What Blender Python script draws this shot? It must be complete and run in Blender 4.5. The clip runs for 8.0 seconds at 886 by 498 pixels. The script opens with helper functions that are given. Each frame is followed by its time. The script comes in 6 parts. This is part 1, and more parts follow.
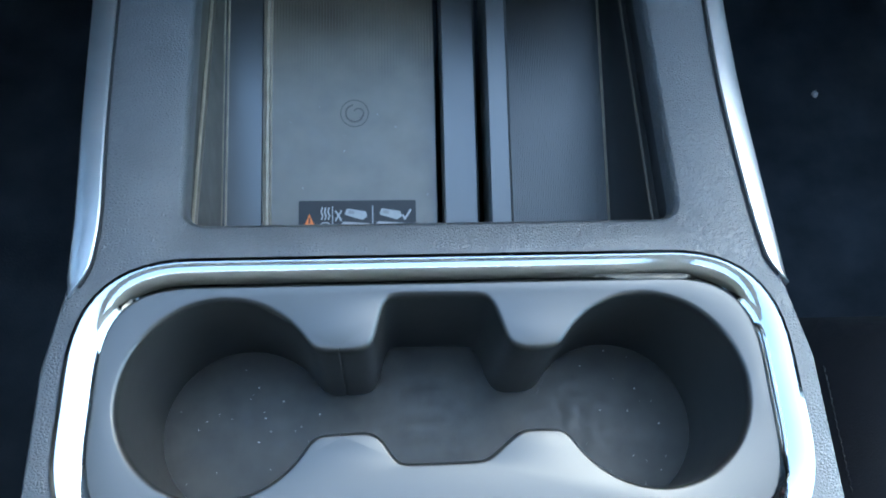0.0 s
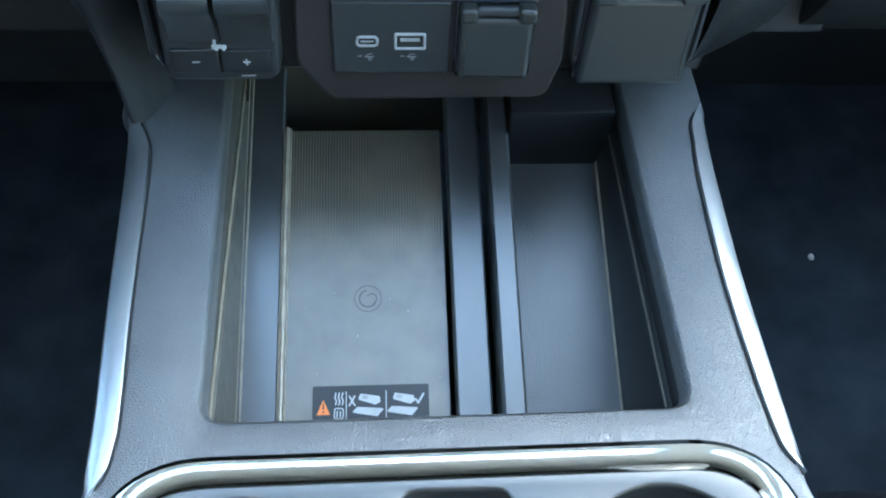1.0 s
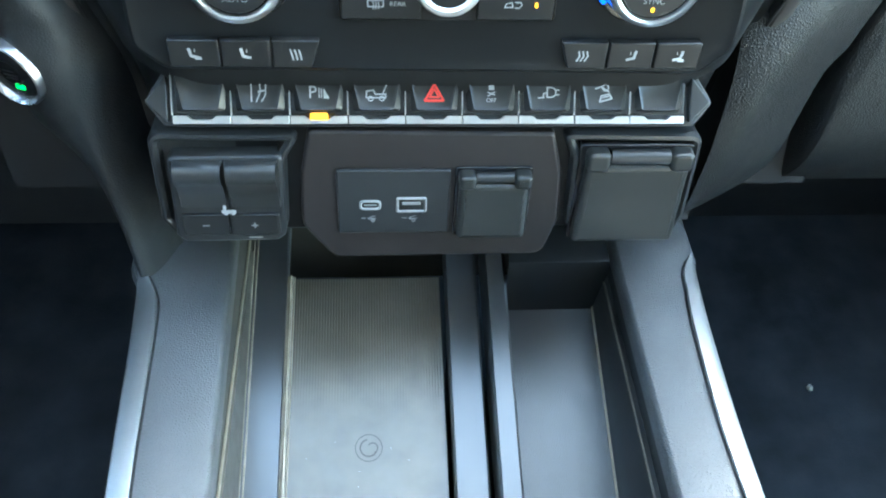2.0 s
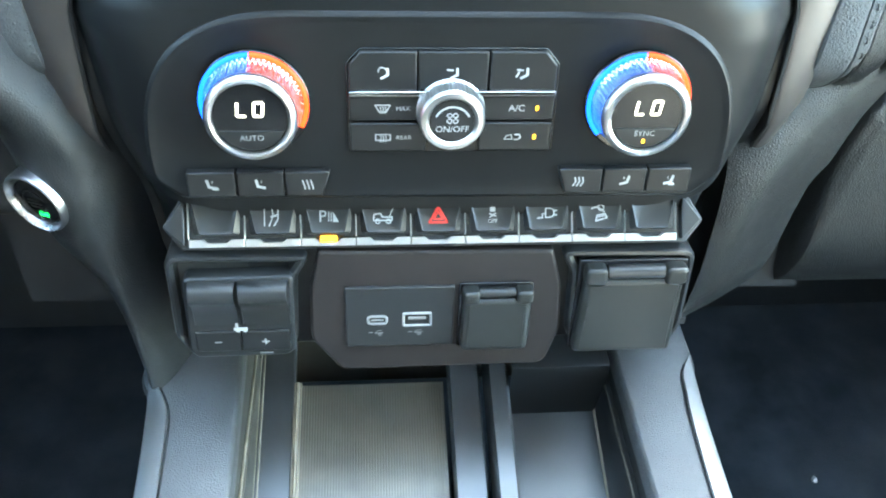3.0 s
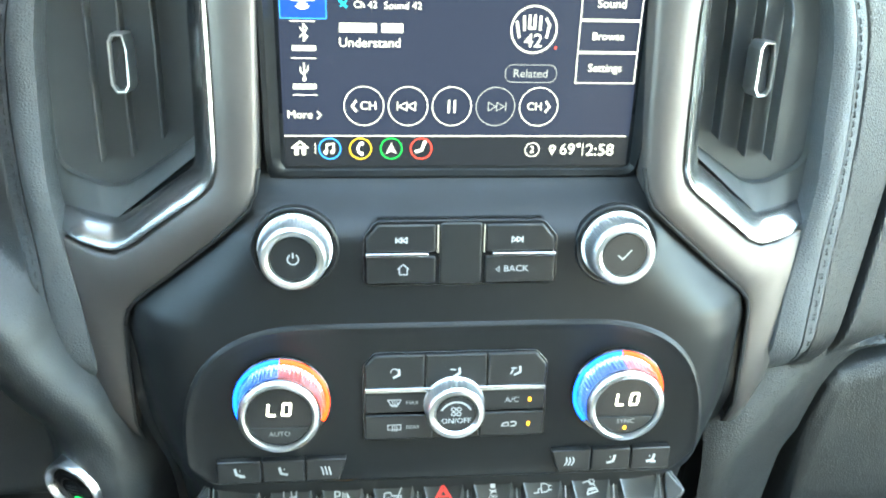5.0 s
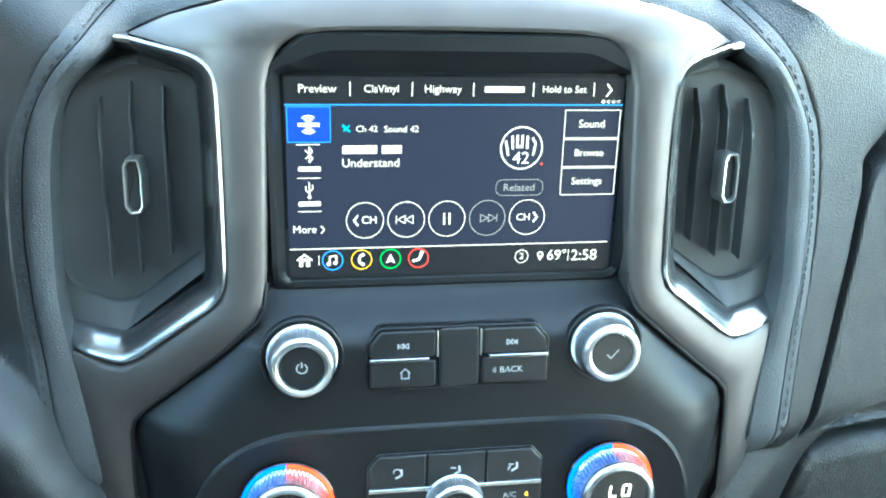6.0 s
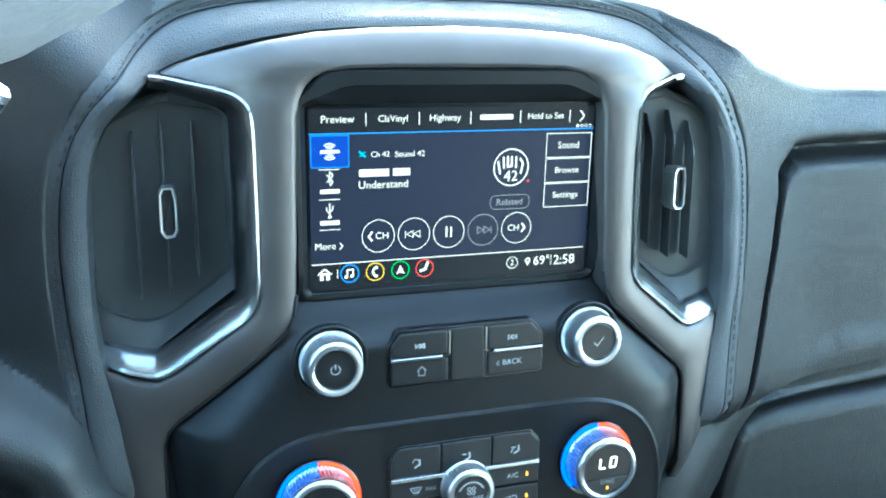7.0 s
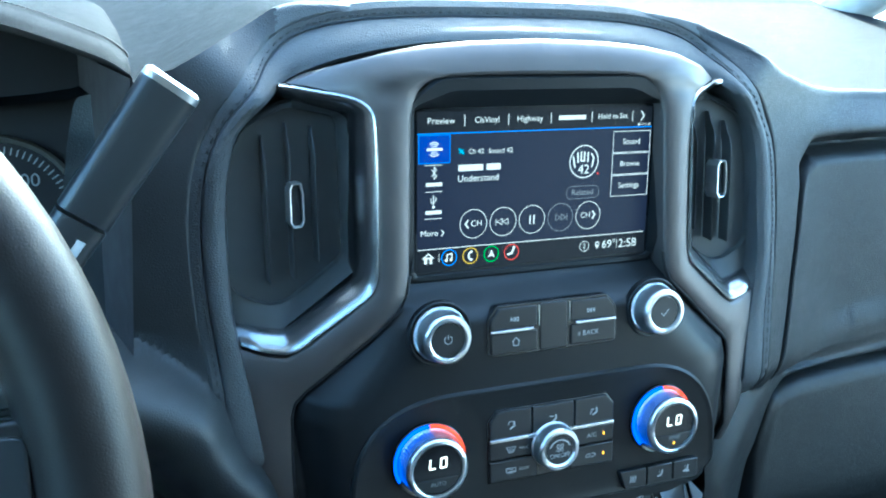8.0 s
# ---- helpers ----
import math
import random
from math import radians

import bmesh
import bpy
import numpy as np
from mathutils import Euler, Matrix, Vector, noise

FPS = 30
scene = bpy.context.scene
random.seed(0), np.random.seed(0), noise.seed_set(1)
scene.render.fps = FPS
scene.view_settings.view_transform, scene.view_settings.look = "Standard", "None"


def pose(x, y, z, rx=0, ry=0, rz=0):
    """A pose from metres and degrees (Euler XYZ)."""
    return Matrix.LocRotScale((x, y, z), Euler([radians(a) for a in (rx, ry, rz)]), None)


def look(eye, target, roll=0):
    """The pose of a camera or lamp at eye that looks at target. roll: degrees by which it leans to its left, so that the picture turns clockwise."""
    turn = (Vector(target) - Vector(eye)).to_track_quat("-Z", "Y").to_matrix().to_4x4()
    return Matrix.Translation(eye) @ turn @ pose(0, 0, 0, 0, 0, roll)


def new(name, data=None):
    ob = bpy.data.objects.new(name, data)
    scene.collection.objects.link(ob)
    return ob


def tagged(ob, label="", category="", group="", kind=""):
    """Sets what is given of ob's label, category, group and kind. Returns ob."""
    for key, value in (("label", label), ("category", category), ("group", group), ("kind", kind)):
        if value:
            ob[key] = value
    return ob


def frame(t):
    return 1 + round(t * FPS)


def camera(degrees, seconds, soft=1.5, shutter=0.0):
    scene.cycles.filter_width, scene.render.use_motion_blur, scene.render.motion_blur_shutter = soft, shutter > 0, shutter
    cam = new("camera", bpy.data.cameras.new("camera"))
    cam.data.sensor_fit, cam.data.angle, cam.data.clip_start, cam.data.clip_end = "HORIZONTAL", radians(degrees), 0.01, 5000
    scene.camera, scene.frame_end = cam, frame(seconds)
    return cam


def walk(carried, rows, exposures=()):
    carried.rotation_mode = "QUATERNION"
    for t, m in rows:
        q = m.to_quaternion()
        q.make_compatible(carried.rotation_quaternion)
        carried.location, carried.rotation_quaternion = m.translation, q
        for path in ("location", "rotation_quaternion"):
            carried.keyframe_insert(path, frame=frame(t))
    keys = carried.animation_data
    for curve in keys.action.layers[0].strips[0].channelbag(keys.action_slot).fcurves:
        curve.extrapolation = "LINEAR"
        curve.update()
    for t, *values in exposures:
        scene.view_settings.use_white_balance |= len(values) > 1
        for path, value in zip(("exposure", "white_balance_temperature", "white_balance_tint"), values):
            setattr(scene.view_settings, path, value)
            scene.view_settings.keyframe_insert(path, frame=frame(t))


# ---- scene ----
cam = camera(56.0, 8.0, soft=2.0)
# seconds, eye, yaw to the left, pitch up, roll to the left
ROWS = [
    (0, -0.0182, 0.0015, 0.9523, -9.71, -66.42, 8.15),
    (0.2, -0.0196, 0.0052, 0.9561, -9.1, -64.65, 7.49),
    (0.5, -0.0219, 0.0104, 0.9618, -8.24, -61.84, 6.52),
    (0.8, -0.0245, 0.0146, 0.9678, -7.55, -58.58, 5.63),
    (1, -0.0254, 0.0175, 0.9709, -7.25, -56.54, 5.17),
    (1.2, -0.0264, 0.0202, 0.9742, -7.04, -54.78, 4.88),
    (1.5, -0.0274, 0.024, 0.9802, -6.86, -52.4, 4.65),
    (1.7, -0.0275, 0.0261, 0.9855, -6.75, -50.77, 4.53),
    (2.8, -0.0302, 0.0316, 1.0108, -6.24, -44.67, 3.48),
    (3, -0.0318, 0.031, 1.0163, -6.19, -43.33, 3.26),
    (3.2, -0.033, 0.0295, 1.0219, -6.16, -41.81, 3.11),
    (3.5, -0.0347, 0.0261, 1.0307, -6.16, -39.38, 2.99),
    (3.8, -0.0373, 0.023, 1.0407, -6.25, -37.09, 2.96),
    (4, -0.0386, 0.0214, 1.0475, -6.32, -35.54, 2.94),
    (4.2, -0.0392, 0.0196, 1.0535, -6.36, -34.06, 2.85),
    (4.5, -0.0399, 0.0165, 1.0614, -6.35, -31.92, 2.64),
    (4.8, -0.042, 0.0128, 1.0693, -6.28, -29.79, 2.39),
    (5, -0.0435, 0.0107, 1.0745, -6.33, -28.42, 2.32),
    (5.2, -0.0447, 0.0093, 1.0797, -6.55, -27.12, 2.38),
    (6.3, -0.0841, -0.0115, 1.1027, -11.85, -22.11, 2.35),
    (6.5, -0.099, -0.0205, 1.1041, -13.75, -21.46, 2.47),
    (6.8, -0.1261, -0.0326, 1.1028, -16.66, -20.7, 2.7),
    (7, -0.1445, -0.0397, 1.101, -18.49, -20.15, 2.76),
    (7.2, -0.1619, -0.0459, 1.0994, -20.14, -19.47, 2.67),
    (7.5, -0.1886, -0.0551, 1.0974, -21.88, -18.54, 2.4),
    (7.7, -0.2091, -0.0626, 1.0966, -22.12, -18.3, 2.28),
    (8, -0.2424, -0.075, 1.0957, -21.67, -18.29, 2.15),
]


def eye_pose(x, y, z, yaw, pitch, roll):
    return pose(x, y, z, 90, 0, yaw) @ pose(0, 0, 0, pitch, 0, 0) @ pose(0, 0, 0, 0, 0, roll)


EXPOSURES = [(0.0, 3.5, 5600, -8), (0.5, 3.9, 5750, -8), (1.0, 4.3, 5950, -9), (1.5, 4.7, 6300, -10), (2.8, 5.35, 6800, -9), (3.5, 5.75, 7150, -8), (4.5, 5.75, 7250, -11), (5.2, 5.6, 7050, -13), (6.5, 4.8, 5700, -16), (7.5, 4.35, 5300, -16), (8.0, 4.05, 4900, -16)]
walk(cam, [(t, eye_pose(*r)) for t, *r in ROWS], EXPOSURES)

# ---- sky, sun, exposure ----
world = bpy.data.worlds.new("sky")
scene.world = world
world.use_nodes = True
sky = world.node_tree.nodes.new("ShaderNodeTexSky")
sky.sky_type = "NISHITA"
sky.sun_disc = False
sky.sun_elevation, sky.sun_rotation = radians(39), radians(36)
sky.air_density, sky.dust_density = 1.0, 2.2
background = world.node_tree.nodes["Background"]
background.inputs["Strength"].default_value = 0.15
world.node_tree.links.new(sky.outputs[0], background.inputs["Color"])
sun = new("sun", bpy.data.lights.new("sun", "SUN"))
sun.data.energy, sun.data.angle, sun.data.color = 2.0, radians(1.0), (1.0, 0.95, 0.88)
sun.matrix_world = look((0.457, 0.629, 0.629), (0, 0, 0))


# ---- materials ----
def material(name, colour, rough=0.5, metal=0.0, grain=0.0, grain_size=0.002, vary=0.12, vary_size=0.03, kind="NOISE", spec=0.5, coat=0.0, emit=None, emit_strength=1.0):
    m = bpy.data.materials.new(name)
    m.use_nodes = True
    t, b = m.node_tree, m.node_tree.nodes["Principled BSDF"]
    b.inputs["Base Color"].default_value = (*colour, 1)
    b.inputs["Roughness"].default_value, b.inputs["Metallic"].default_value = rough, metal
    b.inputs["Specular IOR Level"].default_value = spec
    b.inputs["Coat Weight"].default_value, b.inputs["Coat Roughness"].default_value = coat, rough
    if emit:
        b.inputs["Emission Color"].default_value = (*emit, 1)
        b.inputs["Emission Strength"].default_value = emit_strength
        return m
    at = t.nodes.new("ShaderNodeNewGeometry")
    if vary:
        n = t.nodes.new("ShaderNodeTexNoise")
        n.inputs["Scale"].default_value, n.inputs["Detail"].default_value = 1 / vary_size, 4
        t.links.new(at.outputs["Position"], n.inputs["Vector"])
        ramp = t.nodes.new("ShaderNodeMapRange")
        ramp.inputs["From Min"].default_value, ramp.inputs["From Max"].default_value = 0.3, 0.7
        ramp.inputs["To Min"].default_value, ramp.inputs["To Max"].default_value = 1 - vary, 1 + vary
        t.links.new(n.outputs["Fac"], ramp.inputs["Value"])
        mul = t.nodes.new("ShaderNodeMix")
        mul.data_type, mul.blend_type = "RGBA", "MULTIPLY"
        mul.inputs["Factor"].default_value = 1
        mul.inputs["A"].default_value = (*colour, 1)
        t.links.new(ramp.outputs[0], mul.inputs["B"])
        t.links.new(mul.outputs["Result"], b.inputs["Base Color"])
        rr = t.nodes.new("ShaderNodeMapRange")
        rr.inputs["From Min"].default_value, rr.inputs["From Max"].default_value = 0.3, 0.7
        rr.inputs["To Min"].default_value, rr.inputs["To Max"].default_value = max(rough - vary * 0.4, 0.02), min(rough + vary * 0.4, 1)
        n2 = t.nodes.new("ShaderNodeTexNoise")
        n2.inputs["Scale"].default_value, n2.inputs["Detail"].default_value = 2.7 / vary_size, 6
        t.links.new(at.outputs["Position"], n2.inputs["Vector"])
        t.links.new(n2.outputs["Fac"], rr.inputs["Value"])
        t.links.new(rr.outputs[0], b.inputs["Roughness"])
    if grain:
        if kind == "LEATHER":
            g = t.nodes.new("ShaderNodeTexVoronoi")
            g.feature = "DISTANCE_TO_EDGE"
            out = g.outputs["Distance"]
        else:
            g = t.nodes.new("ShaderNodeTexNoise")
            g.inputs["Detail"].default_value = 3
            out = g.outputs["Fac"]
        g.inputs["Scale"].default_value = 1 / grain_size
        if kind == "BRUSHED":
            mp = t.nodes.new("ShaderNodeMapping")
            mp.inputs["Scale"].default_value = (0.03, 1, 1)
            t.links.new(at.outputs["Position"], mp.inputs["Vector"])
            t.links.new(mp.outputs[0], g.inputs["Vector"])
        else:
            t.links.new(at.outputs["Position"], g.inputs["Vector"])
        bump = t.nodes.new("ShaderNodeBump")
        bump.inputs["Strength"].default_value, bump.inputs["Distance"].default_value = grain, 0.0007 if kind == "LEATHER" else 0.0004
        t.links.new(out, bump.inputs["Height"])
        t.links.new(bump.outputs[0], b.inputs["Normal"])
    return m


M = dict(
    plastic=material("black satin plastic", (0.019, 0.020, 0.022), 0.44, grain=0.12, grain_size=0.0009),
    panel=material("soft black panel paint", (0.0075, 0.0082, 0.009), 0.40, grain=0.06, grain_size=0.0007, spec=0.28),
    grained=material("grained console plastic", (0.062, 0.064, 0.067), 0.36, coat=0.4, grain=0.9, grain_size=0.0015, kind="LEATHER", spec=1.0),
    smooth=material("smooth dark plastic", (0.022, 0.023, 0.024), 0.30, vary=0.02),
    leather=material("black leather", (0.048, 0.051, 0.054), 0.56, grain=0.8, grain_size=0.0016, kind="LEATHER", spec=0.45),
    softpad=material("soft-touch dash skin", (0.012, 0.0125, 0.013), 0.45, grain=0.8, grain_size=0.0016, kind="LEATHER", spec=0.38),
    silver=material("dark silver trim", (0.105, 0.095, 0.091), 0.46, metal=0.75, grain=0.10, grain_size=0.0012, kind="BRUSHED", vary=0.06),
    chrome=material("chrome", (0.56, 0.57, 0.58), 0.07, metal=1.0, vary=0.03, vary_size=0.01),
    strip=material("polished chrome strip", (0.78, 0.79, 0.80), 0.32, metal=1.0, vary=0.04, vary_size=0.02),
    champagne=material("warm satin metal", (0.45, 0.42, 0.36), 0.35, metal=0.9, vary=0.05),
    surround=material("satin vent chrome", (0.30, 0.305, 0.31), 0.24, metal=1.0, vary=0.02, vary_size=0.15),
    satin=material("satin chrome", (0.68, 0.69, 0.70), 0.30, metal=1.0, vary=0.015, vary_size=0.02),
    gloss=material("gloss black", (0.012, 0.012, 0.013), 0.16, vary=0.1),
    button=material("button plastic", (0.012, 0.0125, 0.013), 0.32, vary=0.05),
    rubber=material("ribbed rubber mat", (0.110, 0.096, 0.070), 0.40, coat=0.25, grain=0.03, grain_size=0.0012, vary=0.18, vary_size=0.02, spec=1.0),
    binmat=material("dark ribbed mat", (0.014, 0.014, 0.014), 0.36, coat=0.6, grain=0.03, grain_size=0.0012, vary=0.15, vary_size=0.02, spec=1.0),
    cupmat=material("dusty cup mat", (0.032, 0.029, 0.024), 0.42, grain=0.25, grain_size=0.0005, vary=0.3, vary_size=0.015),
    consmooth=material("smooth console plastic", (0.026, 0.025, 0.023), 0.33, vary=0.04, coat=0.35, spec=0.9),
    ledge=material("smooth tray plastic", (0.038, 0.038, 0.038), 0.32, coat=0.8, vary=0.06, spec=1.0),
    ventblack=material("matt vent black", (0.046, 0.049, 0.049), 0.55, vary=0.1, spec=0.4),
    dashskin=material("dash top skin", (0.010, 0.011, 0.013), 0.72, grain=0.6, grain_size=0.0012, kind="LEATHER", spec=0.02),
    wall=material("bin wall plastic", (0.075, 0.067, 0.052), 0.38, grain=0.15, grain_size=0.0008),
    dark=material("shadow gap", (0.006, 0.006, 0.007), 0.7, vary=0),
    carpet=material("dark carpet", (0.028, 0.033, 0.040), 0.95, grain=1.0, grain_size=0.0022, vary=0.35, vary_size=0.05, spec=0.1),
    thread=material("stitching thread", (0.014, 0.014, 0.015), 0.6, vary=0.2, vary_size=0.002),
    print=material("white print", (0.42, 0.425, 0.43), 0.6, vary=0.08, vary_size=0.002),
    dial=material("matt dial face", (0.020, 0.018, 0.019), 0.5, vary=0.1, spec=0.3),
    scale=material("grey dial print", (0.30, 0.30, 0.30), 0.6, vary=0.05),
    orange=material("orange print", (0.80, 0.22, 0.05), 0.6, vary=0.05),
    red=material("red print", (0.75, 0.05, 0.04), 0.5, vary=0.05),
    label=material("black label", (0.010, 0.010, 0.011), 0.4, vary=0.1),
    glass=material("screen glass", (0.008, 0.009, 0.010), 0.15, vary=0.0, spec=0.2),
    collar=material("pale port plastic", (0.26, 0.26, 0.26), 0.4, vary=0.1, vary_size=0.003),
    metal=material("port steel", (0.5, 0.5, 0.52), 0.3, metal=1.0),
    roof=material("grey headliner", (0.42, 0.42, 0.41), 0.9, grain=0.4, grain_size=0.002),
    ground=material("pale concrete", (0.50, 0.49, 0.47), 0.9, vary=0.2, vary_size=1.5),
    carwhite=material("white car paint", (0.75, 0.76, 0.78), 0.25, coat=0.5, vary=0.02),
    carblue=material("blue car paint", (0.10, 0.20, 0.40), 0.25, coat=0.5, vary=0.02),
    carglass=material("car window", (0.02, 0.025, 0.03), 0.08, vary=0),
    bead=material("tray edge in its highlight colour", (0.30, 0.255, 0.19), 0.35, vary=0.2, vary_size=0.01),
    rearblock=material("light-blocking rear glass", (0.004, 0.005, 0.005), 0.08, vary=0),
    sideskin=material("dark brown grained side skin", (0.052, 0.036, 0.029), 0.55, grain=0.7, grain_size=0.0018, kind="LEATHER", vary=0.3, vary_size=0.006, spec=0.3),
    warmblack=material("black port plate with a brown reflection in its colour", (0.019, 0.0155, 0.0155), 0.42, grain=0.06, grain_size=0.0007),
    flap=material("grey-black flap plastic", (0.021, 0.022, 0.021), 0.32, vary=0.03, vary_size=0.03),
    kneeskin=material("dark knee panel skin", (0.023, 0.0245, 0.026), 0.48, grain=0.35, grain_size=0.0016, kind="LEATHER", spec=0.42),
    lining=material("brown-black cluster lining", (0.050, 0.042, 0.042), 0.6, grain=0.2, grain_size=0.0012),
    crumb=material("pale crumb", (0.55, 0.53, 0.50), 0.8),
    rimskin=material("worn smooth leather", (0.0105, 0.0088, 0.0082), 0.40, grain=0.12, grain_size=0.0011, kind="LEATHER", spec=0.28),
    webskin=material("worn grey leather", (0.030, 0.030, 0.027), 0.40, grain=0.3, grain_size=0.0016, kind="LEATHER"),
    seatskin=material("black seat leather", (0.022, 0.023, 0.027), 0.45, grain=0.5, grain_size=0.0016, kind="LEATHER"),
)


def glow(name, colour, strength):
    strength *= LAMP
    return material(name, (0.008, 0.008, 0.009), 0.25, vary=0, spec=0.15, emit=colour, emit_strength=strength)


def lit_grip(name, colour, strength):
    """Clear knurled plastic with lamps behind it."""
    m = material(name, (0.62, 0.63, 0.66), 0.18, metal=0.9, vary=0)
    b = m.node_tree.nodes["Principled BSDF"]
    b.inputs["Emission Color"].default_value, b.inputs["Emission Strength"].default_value = (*colour, 1), strength
    return m


LAMP = 0.125  # display light against daylight
G = dict(
    white=glow("lit white", (1.0, 0.98, 0.95), 0.62), grey=glow("lit grey", (0.5, 0.52, 0.56), 0.4), blue=glow("lit blue", (0.05, 0.30, 1.0), 0.7),
    tile=glow("lit blue tile", (0.01, 0.06, 0.42), 0.55), yellow=glow("lit yellow", (1.0, 0.62, 0.05), 0.6), green=glow("lit green", (0.05, 0.75, 0.12), 0.5),
    red=glow("lit red", (1.0, 0.08, 0.06), 0.6), cyan=glow("lit cyan", (0.05, 0.6, 0.9), 0.5), page=glow("lit page", (0.10, 0.125, 0.26), 0.10), bar=glow("lit bar", (0.04, 0.045, 0.06), 0.16),
    digit=glow("lit digits", (1.0, 0.93, 0.82), 1.6), cool=glow("cool arc", (0.006, 0.10, 1.0), 1.25), warm=glow("warm arc", (1.0, 0.055, 0.010), 1.25),
    coolgrip=lit_grip("cool lit grip", (0.02, 0.16, 1.0), 0.012), warmgrip=lit_grip("warm lit grip", (1.0, 0.05, 0.03), 0.006),
    amber=glow("amber lamp", (1.0, 0.42, 0.03), 1.4), start=glow("green lamp", (0.05, 0.9, 0.15), 0.8),
)


# ---- building helpers ----
def finish(name, bm, mat, parent=None, label="", m=None, sharp=35):
    bmesh.ops.recalc_face_normals(bm, faces=bm.faces)
    me = bpy.data.meshes.new(name)
    bm.to_mesh(me)
    bm.free()
    me.materials.append(mat)
    me.polygons.foreach_set("use_smooth", [True] * len(me.polygons))
    me.set_sharp_from_angle(angle=radians(sharp))
    ob = new(name, me)
    if parent:
        ob.parent = parent
    if m:
        ob.matrix_basis = m
    if label:
        ob["label"] = label
    return ob


def part(name, bm, mat, parent, label="", m=None, sharp=35):
    return finish(name, bm, mat, parent, label, m, sharp)


def thing(name, label, category, m=None, group="", kind=""):
    ob = new(name)
    if m:
        ob.matrix_basis = m
    return tagged(ob, label, category, group, kind)


def basis(y0, z0, s, x0=0.0):
    """A leaning plane: u to the right, v up along it, w out of it towards the cabin."""
    n = math.sqrt(1 + s * s)
    return Matrix(((1, 0, 0, x0), (0, s / n, -1 / n, y0), (0, 1 / n, s / n, z0), (0, 0, 0, 1)))


def rounded(pts, r, n=5):
    """A polygon with its corners rounded; r: one radius or one for each corner."""
    out, k = [], len(pts)
    for i, p in enumerate(pts):
        ri = r[i] if isinstance(r, (list, tuple)) else r
        p, a, b = Vector(p), Vector(pts[i - 1]), Vector(pts[(i + 1) % k])
        da, db = (a - p), (b - p)
        ang = da.angle(db)
        cut = min(ri / math.tan(ang / 2), da.length * 0.48, db.length * 0.48) if ang < 3.1 else 0
        if cut < 1e-6:
            out.append(p)
            continue
        s, e = p + da.normalized() * cut, p + db.normalized() * cut
        for j in range(n + 1):
            q = j / n
            out.append((1 - q) ** 2 * s + 2 * q * (1 - q) * p + q * q * e)
    return out


def box_pts(x0, y0, x1, y1):
    return [(x0, y0), (x1, y0), (x1, y1), (x0, y1)]


def inset(loop, d):
    """A closed 2D loop, counter-clockwise, moved inwards by d."""
    k, out = len(loop), []
    for i, p in enumerate(loop):
        a, b = (p - loop[i - 1]), (loop[(i + 1) % k] - p)
        if a.length < 1e-9 or b.length < 1e-9:
            a = b = (loop[(i + 1) % k] - loop[i - 1])
        na, nb = Vector((-a.y, a.x)).normalized(), Vector((-b.y, b.x)).normalized()
        n = na + nb
        n = n / max(n.length_squared, 0.5) * 2
        out.append(p + n * d)
    for _ in range(4):
        for i in range(k):
            old, now = loop[i] - loop[i - 1], out[i] - out[i - 1]
            if old.dot(now) < 0:
                out[i] = out[i - 1] = (out[i] + out[i - 1]) / 2
    return out


def sheet(rows, close_u=False, close_v=False, bm=None, cap=False):
    """Quads between rows of 3D points of equal length."""
    bm = bm or bmesh.new()
    vs = [[bm.verts.new(p) for p in row] for row in rows]
    nr, nc = len(vs), len(vs[0])
    for i in range(nr if close_v else nr - 1):
        for j in range(nc if close_u else nc - 1):
            q = (vs[i][j], vs[i][(j + 1) % nc], vs[(i + 1) % nr][(j + 1) % nc], vs[(i + 1) % nr][j])
            try:
                bm.faces.new(q)
            except ValueError:
                pass
    if cap:
        bm.faces.new(vs[-1])
    return bm


def plate(loop, w0, w1, b=0.0006, steps=3, bm=None, dish=0.0):
    """A solid slab on a plane from w0 to w1 with a rounded front edge b."""
    loop = [Vector(p) for p in loop]
    area = sum(loop[i - 1].x * p.y - p.x * loop[i - 1].y for i, p in enumerate(loop))
    if area < 0:
        loop.reverse()
    rows = [[(p.x, p.y, w0) for p in loop]]
    for j in range(steps + 1):
        a = math.pi / 2 * j / steps
        rows.append([(p.x, p.y, w1 - b + b * math.sin(a)) for p in inset(loop, b * (1 - math.cos(a)))])
    rows.append([(p.x, p.y, w1) for p in inset(loop, b + 0.00025)])
    if dish:
        rows.append([(p.x, p.y, w1 - dish) for p in inset(loop, b + abs(dish) * 1.5)])
    bm = sheet(rows, close_u=True, bm=bm, cap=True)
    return bm


def lathe(profile, n=48, knurl=None, bm=None, at=(0, 0), arc=None):
    """Rings of (radius, w) round the axis w; knurl: {row: (depth, teeth)}."""
    rows, part_turn = [], arc or (0, n)
    for i, (r, w) in enumerate(profile):
        dep, teeth = (knurl or {}).get(i, (0, 1))
        rows.append([(at[0] + (r - dep * (1 if (j * teeth * 2 // n) % 2 else 0)) * math.cos(2 * math.pi * j / n), at[1] + (r - dep * (1 if (j * teeth * 2 // n) % 2 else 0)) * math.sin(2 * math.pi * j / n), w) for j in range(*part_turn)])
    return sheet(rows, close_u=not arc, bm=bm, cap=profile[-1][0] > 1e-4 and not arc)


